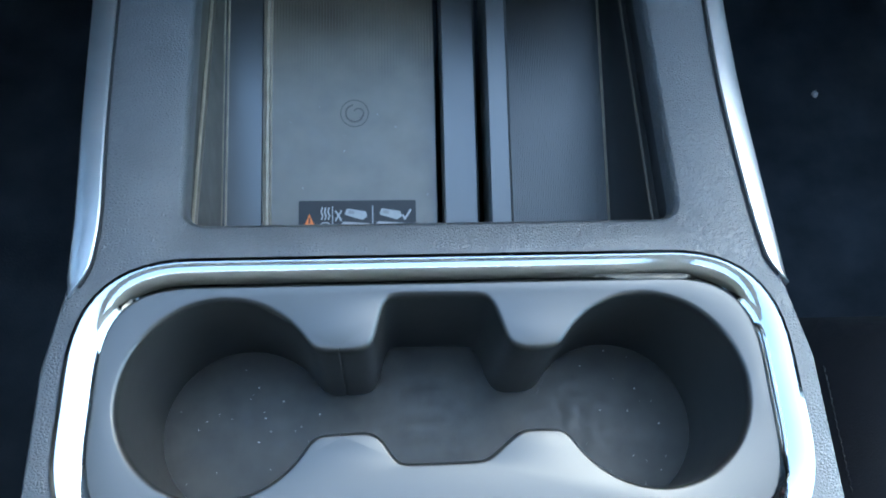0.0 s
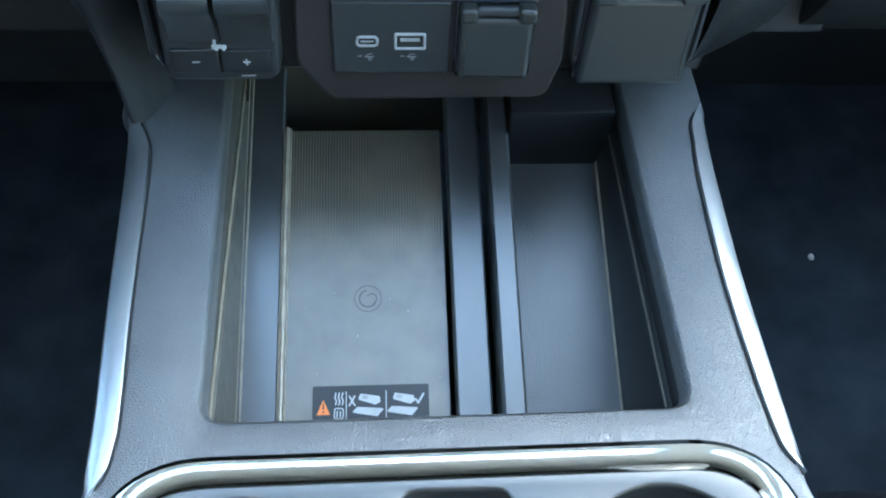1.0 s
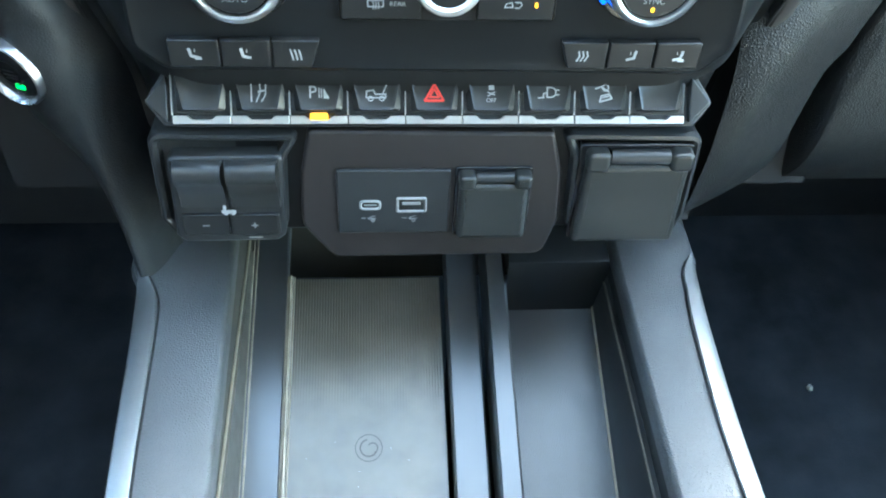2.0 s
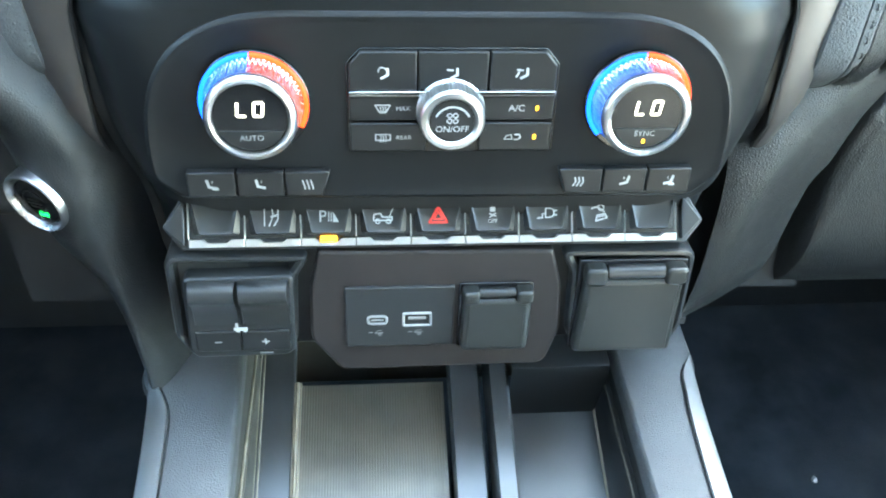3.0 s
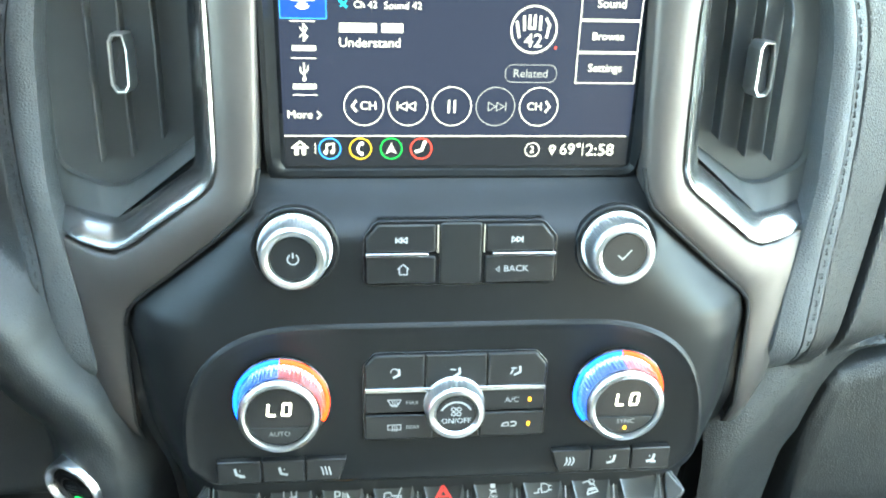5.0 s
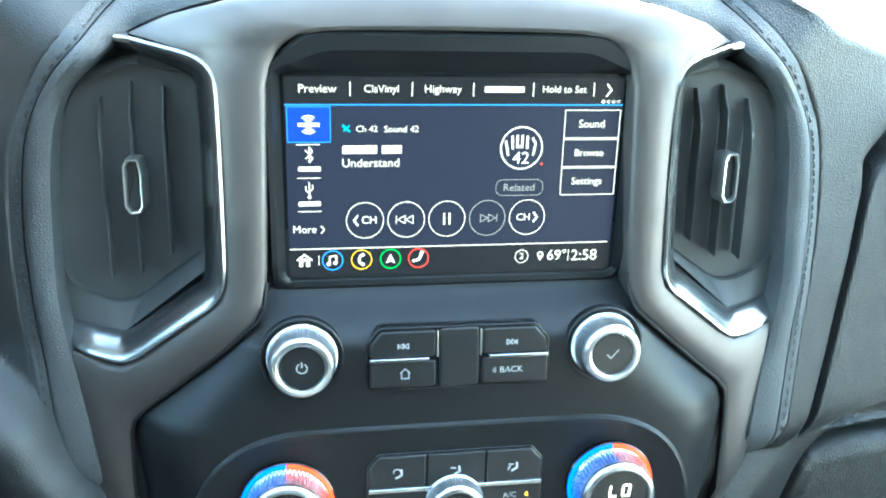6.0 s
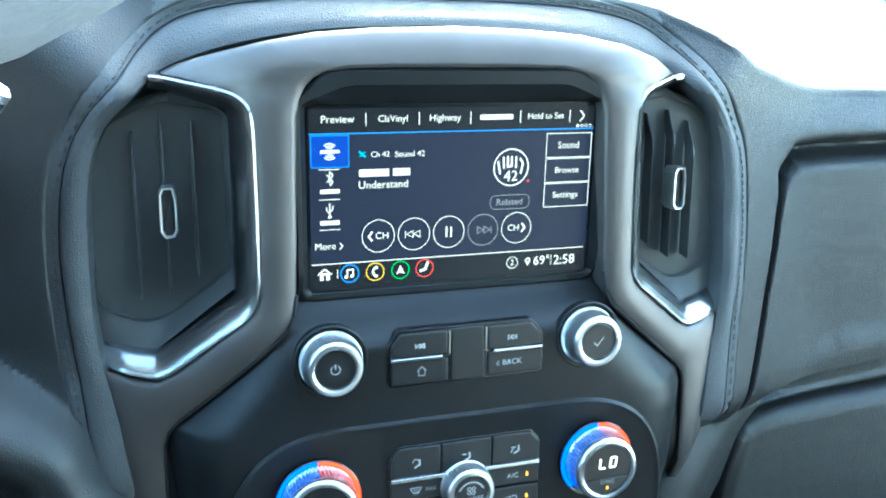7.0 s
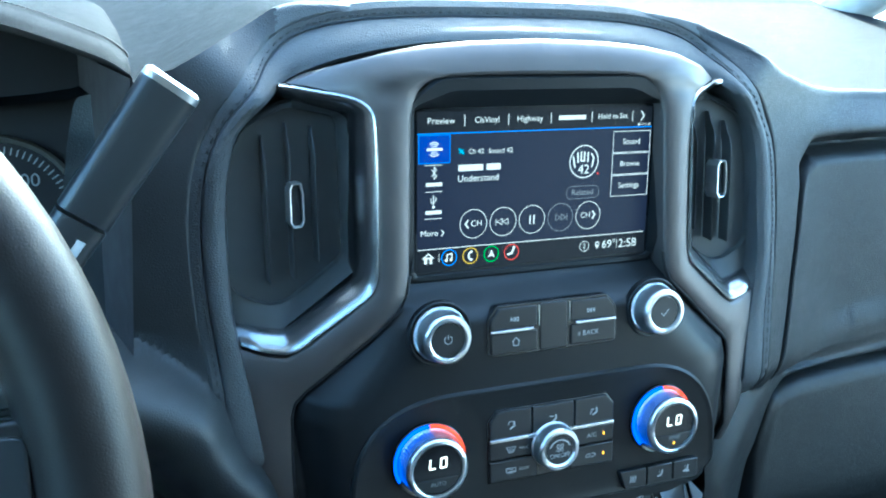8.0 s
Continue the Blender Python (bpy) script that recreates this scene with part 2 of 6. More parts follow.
def smooth_line(pts, n):
    """Catmull-Rom through the points, n samples."""
    P = [Vector(p) for p in pts]
    P = [2 * P[0] - P[1]] + P + [2 * P[-1] - P[-2]]
    out, spans = [], len(P) - 3
    for i in range(n):
        s = i / (n - 1) * spans
        k = min(int(s), spans - 1)
        t = s - k
        a, b, c, d = P[k : k + 4]
        out.append(0.5 * ((2 * b) + (c - a) * t + (2 * a - 5 * b + 4 * c - d) * t * t + (3 * b - a - 3 * c + d) * t**3))
    return out


def tube(path, r, n=10, bm=None):
    """A round tube along 3D points; r: a radius or one for each point."""
    path, rows = [Vector(p) for p in path], []
    for i, p in enumerate(path):
        d = (path[min(i + 1, len(path) - 1)] - path[max(i - 1, 0)]).normalized()
        a = d.cross(Vector((0.31, 0.2, 0.93))).normalized()
        b = d.cross(a)
        ri = r[i] if isinstance(r, (list, tuple)) else r
        rows.append([p + ri * (math.cos(2 * math.pi * j / n) * a + math.sin(2 * math.pi * j / n) * b) for j in range(n)])
    return sheet(rows, close_u=True, bm=bm)


class Print:
    """Flat marks on a plane: lines, discs, shapes and letters."""

    def __init__(self, w=0.0):
        self.bm, self.w = bmesh.new(), w

    def shape(self, pts):
        vs = [self.bm.verts.new((x, y, self.w)) for x, y in pts]
        if len(vs) > 2:
            self.bm.faces.new(vs)
        return self

    def line(self, pts, width, closed=False):
        pts = [Vector(p) for p in pts]
        if closed:
            pts.append(pts[0])
        for a, b in zip(pts, pts[1:]):
            d = (b - a).normalized() * width / 2
            n = Vector((-d.y, d.x))
            a2, b2 = a - d * 0.6, b + d * 0.6
            self.shape([a2 - n, b2 - n, b2 + n, a2 + n])
        return self

    def ring(self, x, y, r, width, a0=0, a1=360, n=32):
        k = [radians(a0 + (a1 - a0) * i / n) for i in range(n + 1)]
        for a, b in zip(k, k[1:]):
            self.shape([(x + q * math.cos(c), y + q * math.sin(c)) for q, c in ((r - width / 2, a), (r + width / 2, a), (r + width / 2, b), (r - width / 2, b))])
        return self

    def disc(self, x, y, r, n=20):
        return self.shape([(x + r * math.cos(2 * math.pi * i / n), y + r * math.sin(2 * math.pi * i / n)) for i in range(n)])

    def rect(self, x0, y0, x1, y1):
        return self.shape(box_pts(x0, y0, x1, y1))

    def fit(self, body, x0, x1, y, tall=1.0):
        """Letters scaled to run from x0 to x1."""
        first = len(self.bm.verts)
        self.text(body, 0, 0, 1.0, "LEFT")
        self.bm.verts.ensure_lookup_table()
        vs = self.bm.verts[first:]
        lo, hi = min(v.co.x for v in vs), max(v.co.x for v in vs)
        k = (x1 - x0) / (hi - lo)
        for v in vs:
            v.co.x, v.co.y = x0 + (v.co.x - lo) * k, y + v.co.y * k * tall
        return self

    def text(self, body, x, y, size, align="CENTER", stretch=1.0):
        cu = bpy.data.curves.new("letters", "FONT")
        cu.body, cu.size, cu.align_x, cu.align_y, cu.resolution_u = body, size, align, "CENTER", 3
        ob = bpy.data.objects.new("letters", cu)
        me = ob.to_mesh()
        vs = [self.bm.verts.new((x + v.co.x * stretch, y + v.co.y, self.w)) for v in me.vertices]
        for p in me.polygons:
            try:
                self.bm.faces.new([vs[i] for i in p.vertices])
            except ValueError:
                pass
        ob.to_mesh_clear()
        bpy.data.objects.remove(ob)
        return self


def smooth_outline(pts, n):
    """A finer polyline through half-plane points."""
    return [(p.x, p.y) for p in smooth_line([(x, z, 0) for x, z in pts], n)]


def smoothstep(a, b, x):
    t = np.clip((x - a) / (b - a), 0, 1)
    return t * t * (3 - 2 * t)


def line_far(px, pz, pts):
    """Distance of points to a polyline."""
    best = np.full(np.shape(px), 9.0)
    for (ax, az), (bx, bz) in zip(pts, pts[1:]):
        dx, dz = bx - ax, bz - az
        t = np.clip(((px - ax) * dx + (pz - az) * dz) / (dx * dx + dz * dz), 0, 1)
        best = np.minimum(best, np.hypot(px - ax - t * dx, pz - az - t * dz))
    return best


def inside_far(px, pz, pts):
    """Signed distance to a closed polygon, positive inside."""
    d, inside = line_far(px, pz, list(pts) + [pts[0]]), np.zeros(np.shape(px), bool)
    for (ax, az), (bx, bz) in zip(pts, list(pts[1:]) + [pts[0]]):
        cross = (az > pz) != (bz > pz)
        inside ^= cross & (px < (bx - ax) * (pz - az) / (bz - az + 1e-12) + ax)
    return np.where(inside, d, -d)


# planes of the centre stack: y along the lean
def face_y(z):
    return 0.2218 + 0.1427 * z


def trim_at(x, z):
    """The silver trim: proud beside the screen, sweeping back towards the vents."""
    out = np.maximum(np.abs(x) - 0.107, 0)
    return 0.3655 + 0.15 * (z - 0.95) + np.minimum((0.32 + 0.43 * smoothstep(0.90, 1.03, z)) * out, 0.032)


def vane_y(z):
    return 0.398 + 0.15 * (z - 0.968)


def screen_y(z):
    return 0.3043 + 0.082 * z


def low_y(z):
    return 0.3255 + 0.15 * (z - 0.68)


FACE = basis(face_y(0.81), 0.81, 0.1427)
SCREEN = basis(screen_y(0.968), 0.968, 0.082)
LOW = basis(low_y(0.69), 0.69, 0.15)
SWITCHES = basis(0.331, 0.735, 0.8)


def fv(z):
    return (z - 0.81) * 1.0101


# ---- cabin shell and the world outside ----
def slab(name, a, b, mat, parent=None, label="", r=0.01):
    bm = bmesh.new()
    bmesh.ops.create_cube(bm, size=1)
    for v in bm.verts:
        v.co = Vector([a[i] + (v.co[i] + 0.5) * (b[i] - a[i]) for i in range(3)])
    if r:
        bmesh.ops.bevel(bm, geom=list(bm.edges), offset=r, segments=2, affect="EDGES")
    return finish(name, bm, mat, parent, label)


def setting(ob, label, category):
    return tagged(ob, label, category, kind="structure")


def build_shell():
    rows = []
    for y in np.linspace(-1.9, 1.1, 40):
        rows.append([(x, y, 0.2145 + 0.002 * noise.noise((x * 9, y * 9, 0)) + 0.10 * float(smoothstep(0.75, 1.05, y)) + 0.012 * float(smoothstep(0.15, 0.0, abs(abs(x) - 0.5)))) for x in np.linspace(-0.85, 0.85, 40)])
    setting(finish("floor", sheet(rows), M["carpet"]), "dark charcoal carpet on the cab floor", "carpet")
    bm = bmesh.new()
    # The inner loop is an unseen opening, added to let sky light in.
    lo, hi = rounded(box_pts(-0.85, -1.9, 0.85, 0.12), 0.05), rounded(box_pts(-0.40, -0.16, 0.40, 0.0), 0.03)
    for z in (1.52, 1.56):
        vs = [[bm.verts.new((p.x, p.y, z)) for p in l] for l in (lo, hi)]
        bmesh.ops.triangle_fill(bm, edges=[bm.edges.new((l[i - 1], l[i])) for l in vs for i in range(len(l))], use_beauty=True)
    bm.verts.ensure_lookup_table()
    k = len(lo) + len(hi)
    for first, count in ((0, len(lo)), (len(lo), len(hi))):
        for i in range(count):
            j = (i + 1) % count
            bm.faces.new((bm.verts[first + i], bm.verts[first + j], bm.verts[k + first + j], bm.verts[k + first + i]))
    setting(finish("ceiling", bm, M["roof"]), "plain grey cloth headliner with an added opening for daylight", "headliner")
    for side, s in (("wall_left", -1), ("wall_right", 1)):
        xa, xb = sorted((s * 0.82, s * 0.90))
        if s < 0:
            setting(slab(side, (xa, -1.9, 0.1), (xb, 1.15, 1.02), M["softpad"]), "dark door panel below the side windows", "door panel")
        else:
            setting(slab(side, (xa, -1.9, 0.1), (xb, -0.60, 1.02), M["softpad"]), "dark rear door panel below the window", "door panel")
            setting(slab(side, (xa, 0.22, 0.1), (xb, 1.15, 1.02), M["softpad"]), "dark kick panel ahead of the passenger door", "door panel")
            # Unseen panel, cut low so that outside light reaches the fascia.
            setting(slab(side, (xa, -0.60, 0.1), (xb, 0.22, 0.64), M["plastic"]), "unseen black passenger door panel, kept low to let daylight in", "door panel")
        for y0, y1 in ((-1.9, -1.75), (-0.62, -0.52)):
            setting(slab("trim", (xa, y0, 1.02), (xb, y1, 1.54), M["roof"]), "grey pillar between the side windows", "pillar")
        bm = tube([(s * 0.84, 1.05, 1.02), (s * 0.82, 0.55, 1.30), (s * 0.80, 0.10, 1.53)], 0.035, 12)
        setting(finish("trim", bm, M["roof"]), "grey windscreen pillar cover", "pillar")
    setting(slab("wall_back", (-0.85, -1.98, 0.1), (0.85, -1.9, 1.10), M["softpad"]), "dark rear cab wall under the back window", "cab wall")
    # Unseen rear glass made near-black to keep light off the trim from behind.
    setting(slab("window_2", (-0.80, -1.955, 1.10), (0.80, -1.94, 1.54), M["rearblock"], r=0), "unseen rear window, blacked out to block light", "rear window")
    # Unseen rear side glass is blacked out too, against daylight from behind.
    for s in (-1, 1):
        xa, xb = sorted((s * 0.85, s * 0.86))
        setting(slab("window_3", (xa, -1.75, 1.02), (xb, -0.62, 1.54), M["rearblock"], r=0), "unseen rear side window, blacked out to block light", "side window")
    setting(slab("wall_front", (-0.85, 1.10, 0.1), (0.85, 1.16, 1.12), M["dark"]), "dark firewall behind the dashboard", "firewall")
    # ground outside
    bm = bmesh.new()
    bmesh.ops.create_grid(bm, x_segments=8, y_segments=8, size=400)
    setting(finish("ground", bm, M["ground"], m=pose(0, 0, -0.75)), "pale sunlit concrete lot outside", "ground")


def parked_car(name, label, paint, m):
    """A far parked car: body, cabin glass and four wheels."""
    car = thing(name, label, "car", m, group="parked cars")
    prof = [(-2.2, 0.35), (2.2, 0.35), (2.25, 0.75), (1.9, 0.95), (-2.1, 1.0), (-2.25, 0.7)]
    rows = [[(x, y, z) for x, z in prof] for y in (-0.9, -0.85, 0.85, 0.9)]
    bm = sheet(rows, close_u=True, cap=True)
    bm.faces.new(bm.verts[: len(prof)]) if False else None
    part("body", bm, paint, car)
    cab = [(-1.9, 0.95), (1.0, 0.95), (0.3, 1.42), (-1.3, 1.45)]
    part("cabin", sheet([[(x, y * k, z) for x, z in cab] for y, k in ((-0.8, 1), (0.8, 1))], close_u=True, cap=True), M["carglass"], car)
    part("roof", plate(rounded(box_pts(-1.35, -0.72, 0.35, 0.72), 0.1), 1.42, 1.48, 0.03), paint, car)
    for x in (-1.4, 1.4):
        for y in (-0.88, 0.88):
            bm = lathe([(0.33, -0.1), (0.35, -0.06), (0.35, 0.06), (0.2, 0.1)], 20)
            part("wheel", bm, M["dark"], car, m=pose(x, y, 0.35, 90, 0, 0))
    return car


build_shell()
parked_car("car", "white car parked on the lot outside", M["carwhite"], pose(6.5, 10.5, -0.75, 0, 0, 20))
parked_car("car", "blue car parked on the lot outside", M["carblue"], pose(3.2, 13.5, -0.75, 0, 0, 12))
parked_car("car", "white car parked on the lot outside", M["carwhite"], pose(-1.5, 15.5, -0.75, 0, 0, 5))


# ---- dashboard body ----
# half-outlines, mirrored: hood seam, hood inner edge, silver trim, chrome
SEAM = [(0, 1.071), (0.05, 1.0705), (0.09, 1.068), (0.123, 1.0610), (0.144, 1.0495), (0.167, 1.0315), (0.186, 1.012), (0.1985, 0.987), (0.204, 0.95), (0.203, 0.91), (0.199, 0.87), (0.194, 0.81), (0.187, 0.76), (0.182, 0.70)]
HOOD_IN = [(0, 1.0575), (0.05, 1.0555), (0.085, 1.051), (0.112, 1.045), (0.133, 1.038), (0.150, 1.030), (0.166, 1.018), (0.180, 1.002), (0.187, 0.975), (0.189, 0.94), (0.1885, 0.90), (0.1800, 0.85), (0.1725, 0.79), (0.165, 0.74), (0.160, 0.69)]
CREASE_X = [0.0, 0.113, 0.135, 0.154, 0.184, 0.202, 0.217, 0.240, 0.265, 0.295, 0.40, 0.85]
CREASE_Z = [1.077, 1.076, 1.073, 1.0690, 1.0555, 1.0460, 1.0375, 1.0300, 1.0230, 1.019, 1.016, 1.005]
RIDGE = smooth_outline([(0.90, 0.835), (0.40, 0.824), (0.317, 0.817), (0.26, 0.809), (0.245, 0.804), (0.228, 0.796), (0.213, 0.784), (0.197, 0.770), (0.182, 0.754), (0.173, 0.735), (0.168, 0.700), (0.165, 0.66), (0.150, 0.63)], 90)
KNEE_RIDGE = smooth_outline([(0.40, 0.880), (0.28, 0.872), (0.222, 0.850), (0.207, 0.826), (0.197, 0.809), (0.189, 0.799), (0.182, 0.788), (0.174, 0.768), (0.1715, 0.745), (0.173, 0.710), (0.171, 0.63)], 80)
LOWER_LID = [(0.90, 0.800), (0.40, 0.792), (0.32, 0.789), (0.275, 0.786), (0.257, 0.782), (0.2437, 0.776), (0.2365, 0.767), (0.2320, 0.750), (0.2285, 0.725), (0.222, 0.68), (0.207, 0.64), (0.20, 0.50), (0.90, 0.50)]
UPPER_LID = [(0.90, 0.981), (0.40, 0.978), (0.29, 0.976), (0.264, 0.974), (0.253, 0.962), (0.249, 0.94), (0.246, 0.915), (0.237, 0.865), (0.2256, 0.816), (0.218, 0.790), (0.26, 0.80), (0.40, 0.81), (0.90, 0.815)]


def hood_back(Z):
    return 0.013 * smoothstep(1.05, 1.0, Z)


def hood_section(a, b):
    """Inner edge and seam of the hood at one place, leaning back towards the top."""
    ya, yb = [0.384 + float(hood_back(p.z)) + (0.15 if p.z > 0.95 else 0.24) * (p.z - 0.95) + 0.080 * float(smoothstep(0.82, 0.74, p.z)) for p in (a, b)]
    back_off = 0.020 * float(smoothstep(1.020, 1.052, b.z))
    far = 1 + back_off / 0.41
    lean = 0.016 * float(smoothstep(1.03, 1.062, b.z))
    a, b = [Vector((p.x * far, 0, 1.09 + (p.z - 1.09) * far)) for p in (a, b)]
    b.x *= 1 + lean / 0.42
    return a, b, ya + back_off, yb + back_off + lean


HALF_IN, HALF_SEAM = smooth_line([(x, 0, z) for x, z in HOOD_IN], 110), smooth_line([(x, 0, z) for x, z in SEAM], 110)
HOOD = [hood_section(p, q) for p, q in zip(HALF_IN, HALF_SEAM)]
SEAM_XZ, SEAM_Y = np.array([(h[1].x, h[1].z) for h in HOOD]), np.array([h[3] for h in HOOD])


def beside_hood(X, Z, y):
    """Blend a panel into the flank of the hood."""
    X, Z = np.abs(np.asarray(X, float)), np.asarray(Z, float)
    out = -inside_far(X, Z, [tuple(p) for p in SEAM_XZ] + [(0.182, 0.2), (-0.2, 0.2), (-0.2, 1.071)])
    far = (X[..., None] - SEAM_XZ[:, 0]) ** 2 + (Z[..., None] - SEAM_XZ[:, 1]) ** 2
    share = np.exp((far.min(axis=-1, keepdims=True) - far) / (2 * 0.008**2))
    flank = (share * SEAM_Y).sum(axis=-1) / share.sum(axis=-1) + 0.0012 + 0.36 * np.maximum(out - 0.008, 0) + 0.8 * np.maximum(0.0075 - out, 0) + 60 * np.maximum(0.0055 - out, 0) ** 2 + 0.10 * smoothstep(0.80, 0.74, Z)
    return -np.log(np.exp(-y * 220) + np.exp(-flank * 220)) / 220


def nearer(a, b, k=600):
    """The nearer of two surfaces, with a small fillet."""
    low = np.minimum(a, b)
    return low - np.log(np.exp(-(a - low) * k) + np.exp(-(b - low) * k)) / k


def fascia_depth(X, Z):
    """The passenger side: soft fascia, grab ridge, two lids behind gaps."""
    y = 0.404 + 0.09 * (Z - 0.8) + 0.022 * smoothstep(0.985, 1.03, Z)
    y = beside_hood(X, Z, y)
    lid = inside_far(X, Z, UPPER_LID)
    wide = 0.0032 + 0.0036 * smoothstep(0.945, 0.972, Z)
    y = y + 0.022 * np.exp(-((lid / wide) ** 2)) + 0.004 * smoothstep(0.0, 0.010, lid)
    under = inside_far(X, Z, RIDGE + [(0.149, 0.2), (0.90, 0.2)])
    crest = 0.358 + 0.5 * np.clip(X - 0.17, -0.02, 0.09) + 0.02 * np.maximum(X - 0.26, 0)
    y = nearer(y, crest + np.where(under < 0, 18 * under**2, 2.5 * np.minimum(under, 0.06) ** 2))
    lid = inside_far(X, Z, LOWER_LID)
    y = y + 0.014 * np.exp(-((lid / 0.0036) ** 2)) - 0.004 * smoothstep(0.003, 0.016, lid)
    return y + 0.38 * smoothstep(0.70, 0.40, Z) ** 1.5 + 0.12 * smoothstep(0.040, 0.075, under) * smoothstep(0.235, 0.212, X)


def driver_depth(X, Z):
    """The driver side: knee panel with a ridge that holds the start button."""
    X = -X
    y = beside_hood(X, Z, 0.398 + 0.09 * (Z - 0.8) + 0.024 * smoothstep(0.985, 1.03, Z))
    under = inside_far(X, Z, KNEE_RIDGE + [(0.171, 0.2), (0.40, 0.2)])
    pod = np.hypot(X - 0.1963, Z - 0.7465)
    y = nearer(y, 0.350 + np.where(under < 0, 75 * under**2, 20 * np.minimum(under, 0.05) ** 2) - 0.004 * smoothstep(0.034, 0.018, pod) + 0.3 * np.maximum(X - 0.26, 0))
    return y + 0.22 * smoothstep(0.715, 0.60, Z) * smoothstep(0.168, 0.215, X)


def crease_z(x):
    left = np.exp(-(((x + 0.142) / 0.022) ** 2))
    return np.interp(np.abs(x), CREASE_X, CREASE_Z) + 0.004 * left


def brow_depth(X, Z):
    k = smoothstep(-0.12, 0.12, X)
    return driver_depth(X, Z) * (1 - k) + fascia_depth(X, Z) * k


def build_dash():
    dash = thing("dashboard", "black leather-wrapped dashboard with stitched hood over the screen", "dashboard")
    # soft fascia on the passenger side
    xs = np.concatenate([np.linspace(0.150, 0.36, 150), np.linspace(0.364, 0.82, 90)])
    rows = []
    for q in np.concatenate([np.linspace(0, 0.4, 20), np.linspace(0.403, 1, 260)]):
        z = 0.24 + q * (crease_z(xs) - 0.006 - 0.24)
        y = fascia_depth(xs, z)
        rows.append([(x, yy, zz) for x, yy, zz in zip(xs, y, z)])
    for a in (30, 60, 90):
        z, y = crease_z(xs) - 0.006, fascia_depth(xs, crease_z(xs) - 0.006)
        rows.append([(x, yy + 0.006 * (1 - math.cos(radians(a))), zz + 0.006 * math.sin(radians(a))) for x, yy, zz in zip(xs, y, z)])
    part("fascia", sheet(rows), M["softpad"], dash, "grained black passenger fascia with a swept grab ridge")
    # driver side
    xs = np.concatenate([np.linspace(-0.82, -0.32, 60), np.linspace(-0.316, -0.150, 130)])
    rows = []
    for q in np.linspace(0, 1, 200):
        z = 0.40 + q * (0.905 + (crease_z(xs) - 0.905) * smoothstep(-0.290, -0.262, xs) - 0.40)
        rows.append([(x, yy, zz) for x, yy, zz in zip(xs, driver_depth(xs, z), z)])
    part("knee_panel", sheet(rows), M["kneeskin"], dash, "black driver-side knee panel")
    # brow above the hood
    xs = np.linspace(-0.152, 0.152, 120)
    low = np.interp(np.abs(xs), SEAM_XZ[:, 0][:60], SEAM_XZ[:, 1][:60]) + 0.004
    rows = []
    for q in np.linspace(0, 1, 14):
        z = low + q * (crease_z(xs) - 0.0045 - low)
        rows.append([(x, yy, zz) for x, yy, zz in zip(xs, brow_depth(xs, z), z)])
    for a in (30, 60, 90):
        rows.append([(x, y + 0.0045 * (1 - math.cos(radians(a))), z + 0.0045 * math.sin(radians(a))) for x, y, z in rows[13]])
    part("brow", sheet(rows), M["leather"], dash, "leather band between the seam and the dash top")
    # dash top towards the windscreen
    xs, rows = np.linspace(-0.82, 0.82, 90), []
    for q in np.linspace(0, 1, 24):
        row = []
        for x in xs:
            zc = float(crease_z(x))
            y0 = float(brow_depth(np.array(x), np.array(zc - 0.0045))) + 0.004 if abs(x) < 0.152 else float((fascia_depth if x > 0 else driver_depth)(np.array(x), np.array(zc - 0.006))) + 0.0055
            y = y0 + q * (1.13 - y0)
            z = zc + 0.0005 + (1.100 - zc) * q ** 1.3 * 0.9 - 0.003 * math.exp(-(((q - 0.02) / 0.02) ** 2))
            row.append((x, y, z))
        rows.append(row)
    part("dash_top", sheet(rows), M["dashskin"], dash, "grained dash top catching the sky")
    # stitched hood round the screen and vents
    n = 110
    rows, seam3 = [], []
    for s in (-1, 1):
        order = range(n - 1, 0, -1) if s < 0 else range(n)
        for i in order:
            a, b, ya, yb = HOOD[i]
            d = b - a
            flat = 0.35 + 0.65 * float(smoothstep(0.84, 0.92, a.z))
            o = b + d.normalized() * 0.010
            row = [(a.x * s, ya + 0.030, a.z), (a.x * s, ya + 0.004, a.z)]
            for k, lift in ((0.12, -0.0018), (0.35, -0.0042), (0.62, -0.0046), (0.85, -0.0032), (0.945, -0.0020), (0.972, -0.0008), (1.0, 0.0030), (1.025, -0.0006), (1.07, -0.0003)):
                p = a + d * k
                row.append((p.x * s, ya + (yb - ya) * k + lift * flat, p.z))
            p = b + d.normalized() * 0.006
            row += [(p.x * s, yb + 0.0006, p.z), (o.x * s, yb + 0.0040, o.z), (o.x * s, yb + 0.035, o.z)]
            rows.append(row)
            st = a + d * 1.16
            seam3.append(Vector((st.x * s, yb - 0.0022, st.z)))
    part("hood", sheet(rows), M["leather"], dash, "stitched black leather hood arching over the screen")
    bm, run = bmesh.new(), 0.0
    for p, q in zip(seam3, seam3[1:]):
        run += (q - p).length
        if run > 0.0040:
            run = 0
            d = (q - p).normalized()
            tube([p - d * 0.0015 + Vector((0, 0.0022, 0)), p - d * 0.0008 + Vector((0, 0.0014, 0)), p + d * 0.0008 + Vector((0, 0.0014, 0)), p + d * 0.0015 + Vector((0, 0.0022, 0))], 0.00042, 5, bm)
    tagged(part("stitching", bm, M["thread"], dash, "row of dark grey stitches"), kind="stuff")
    # black centre panel behind all controls
    def centre(X, Z):
        edge = np.interp(Z, [0.60, 0.66, 0.70, 0.84, 0.852, 0.905, 0.93, 1.06], [0.128, 0.136, 0.145, 0.1605, 0.157, 0.0945, 0.089, 0.087])
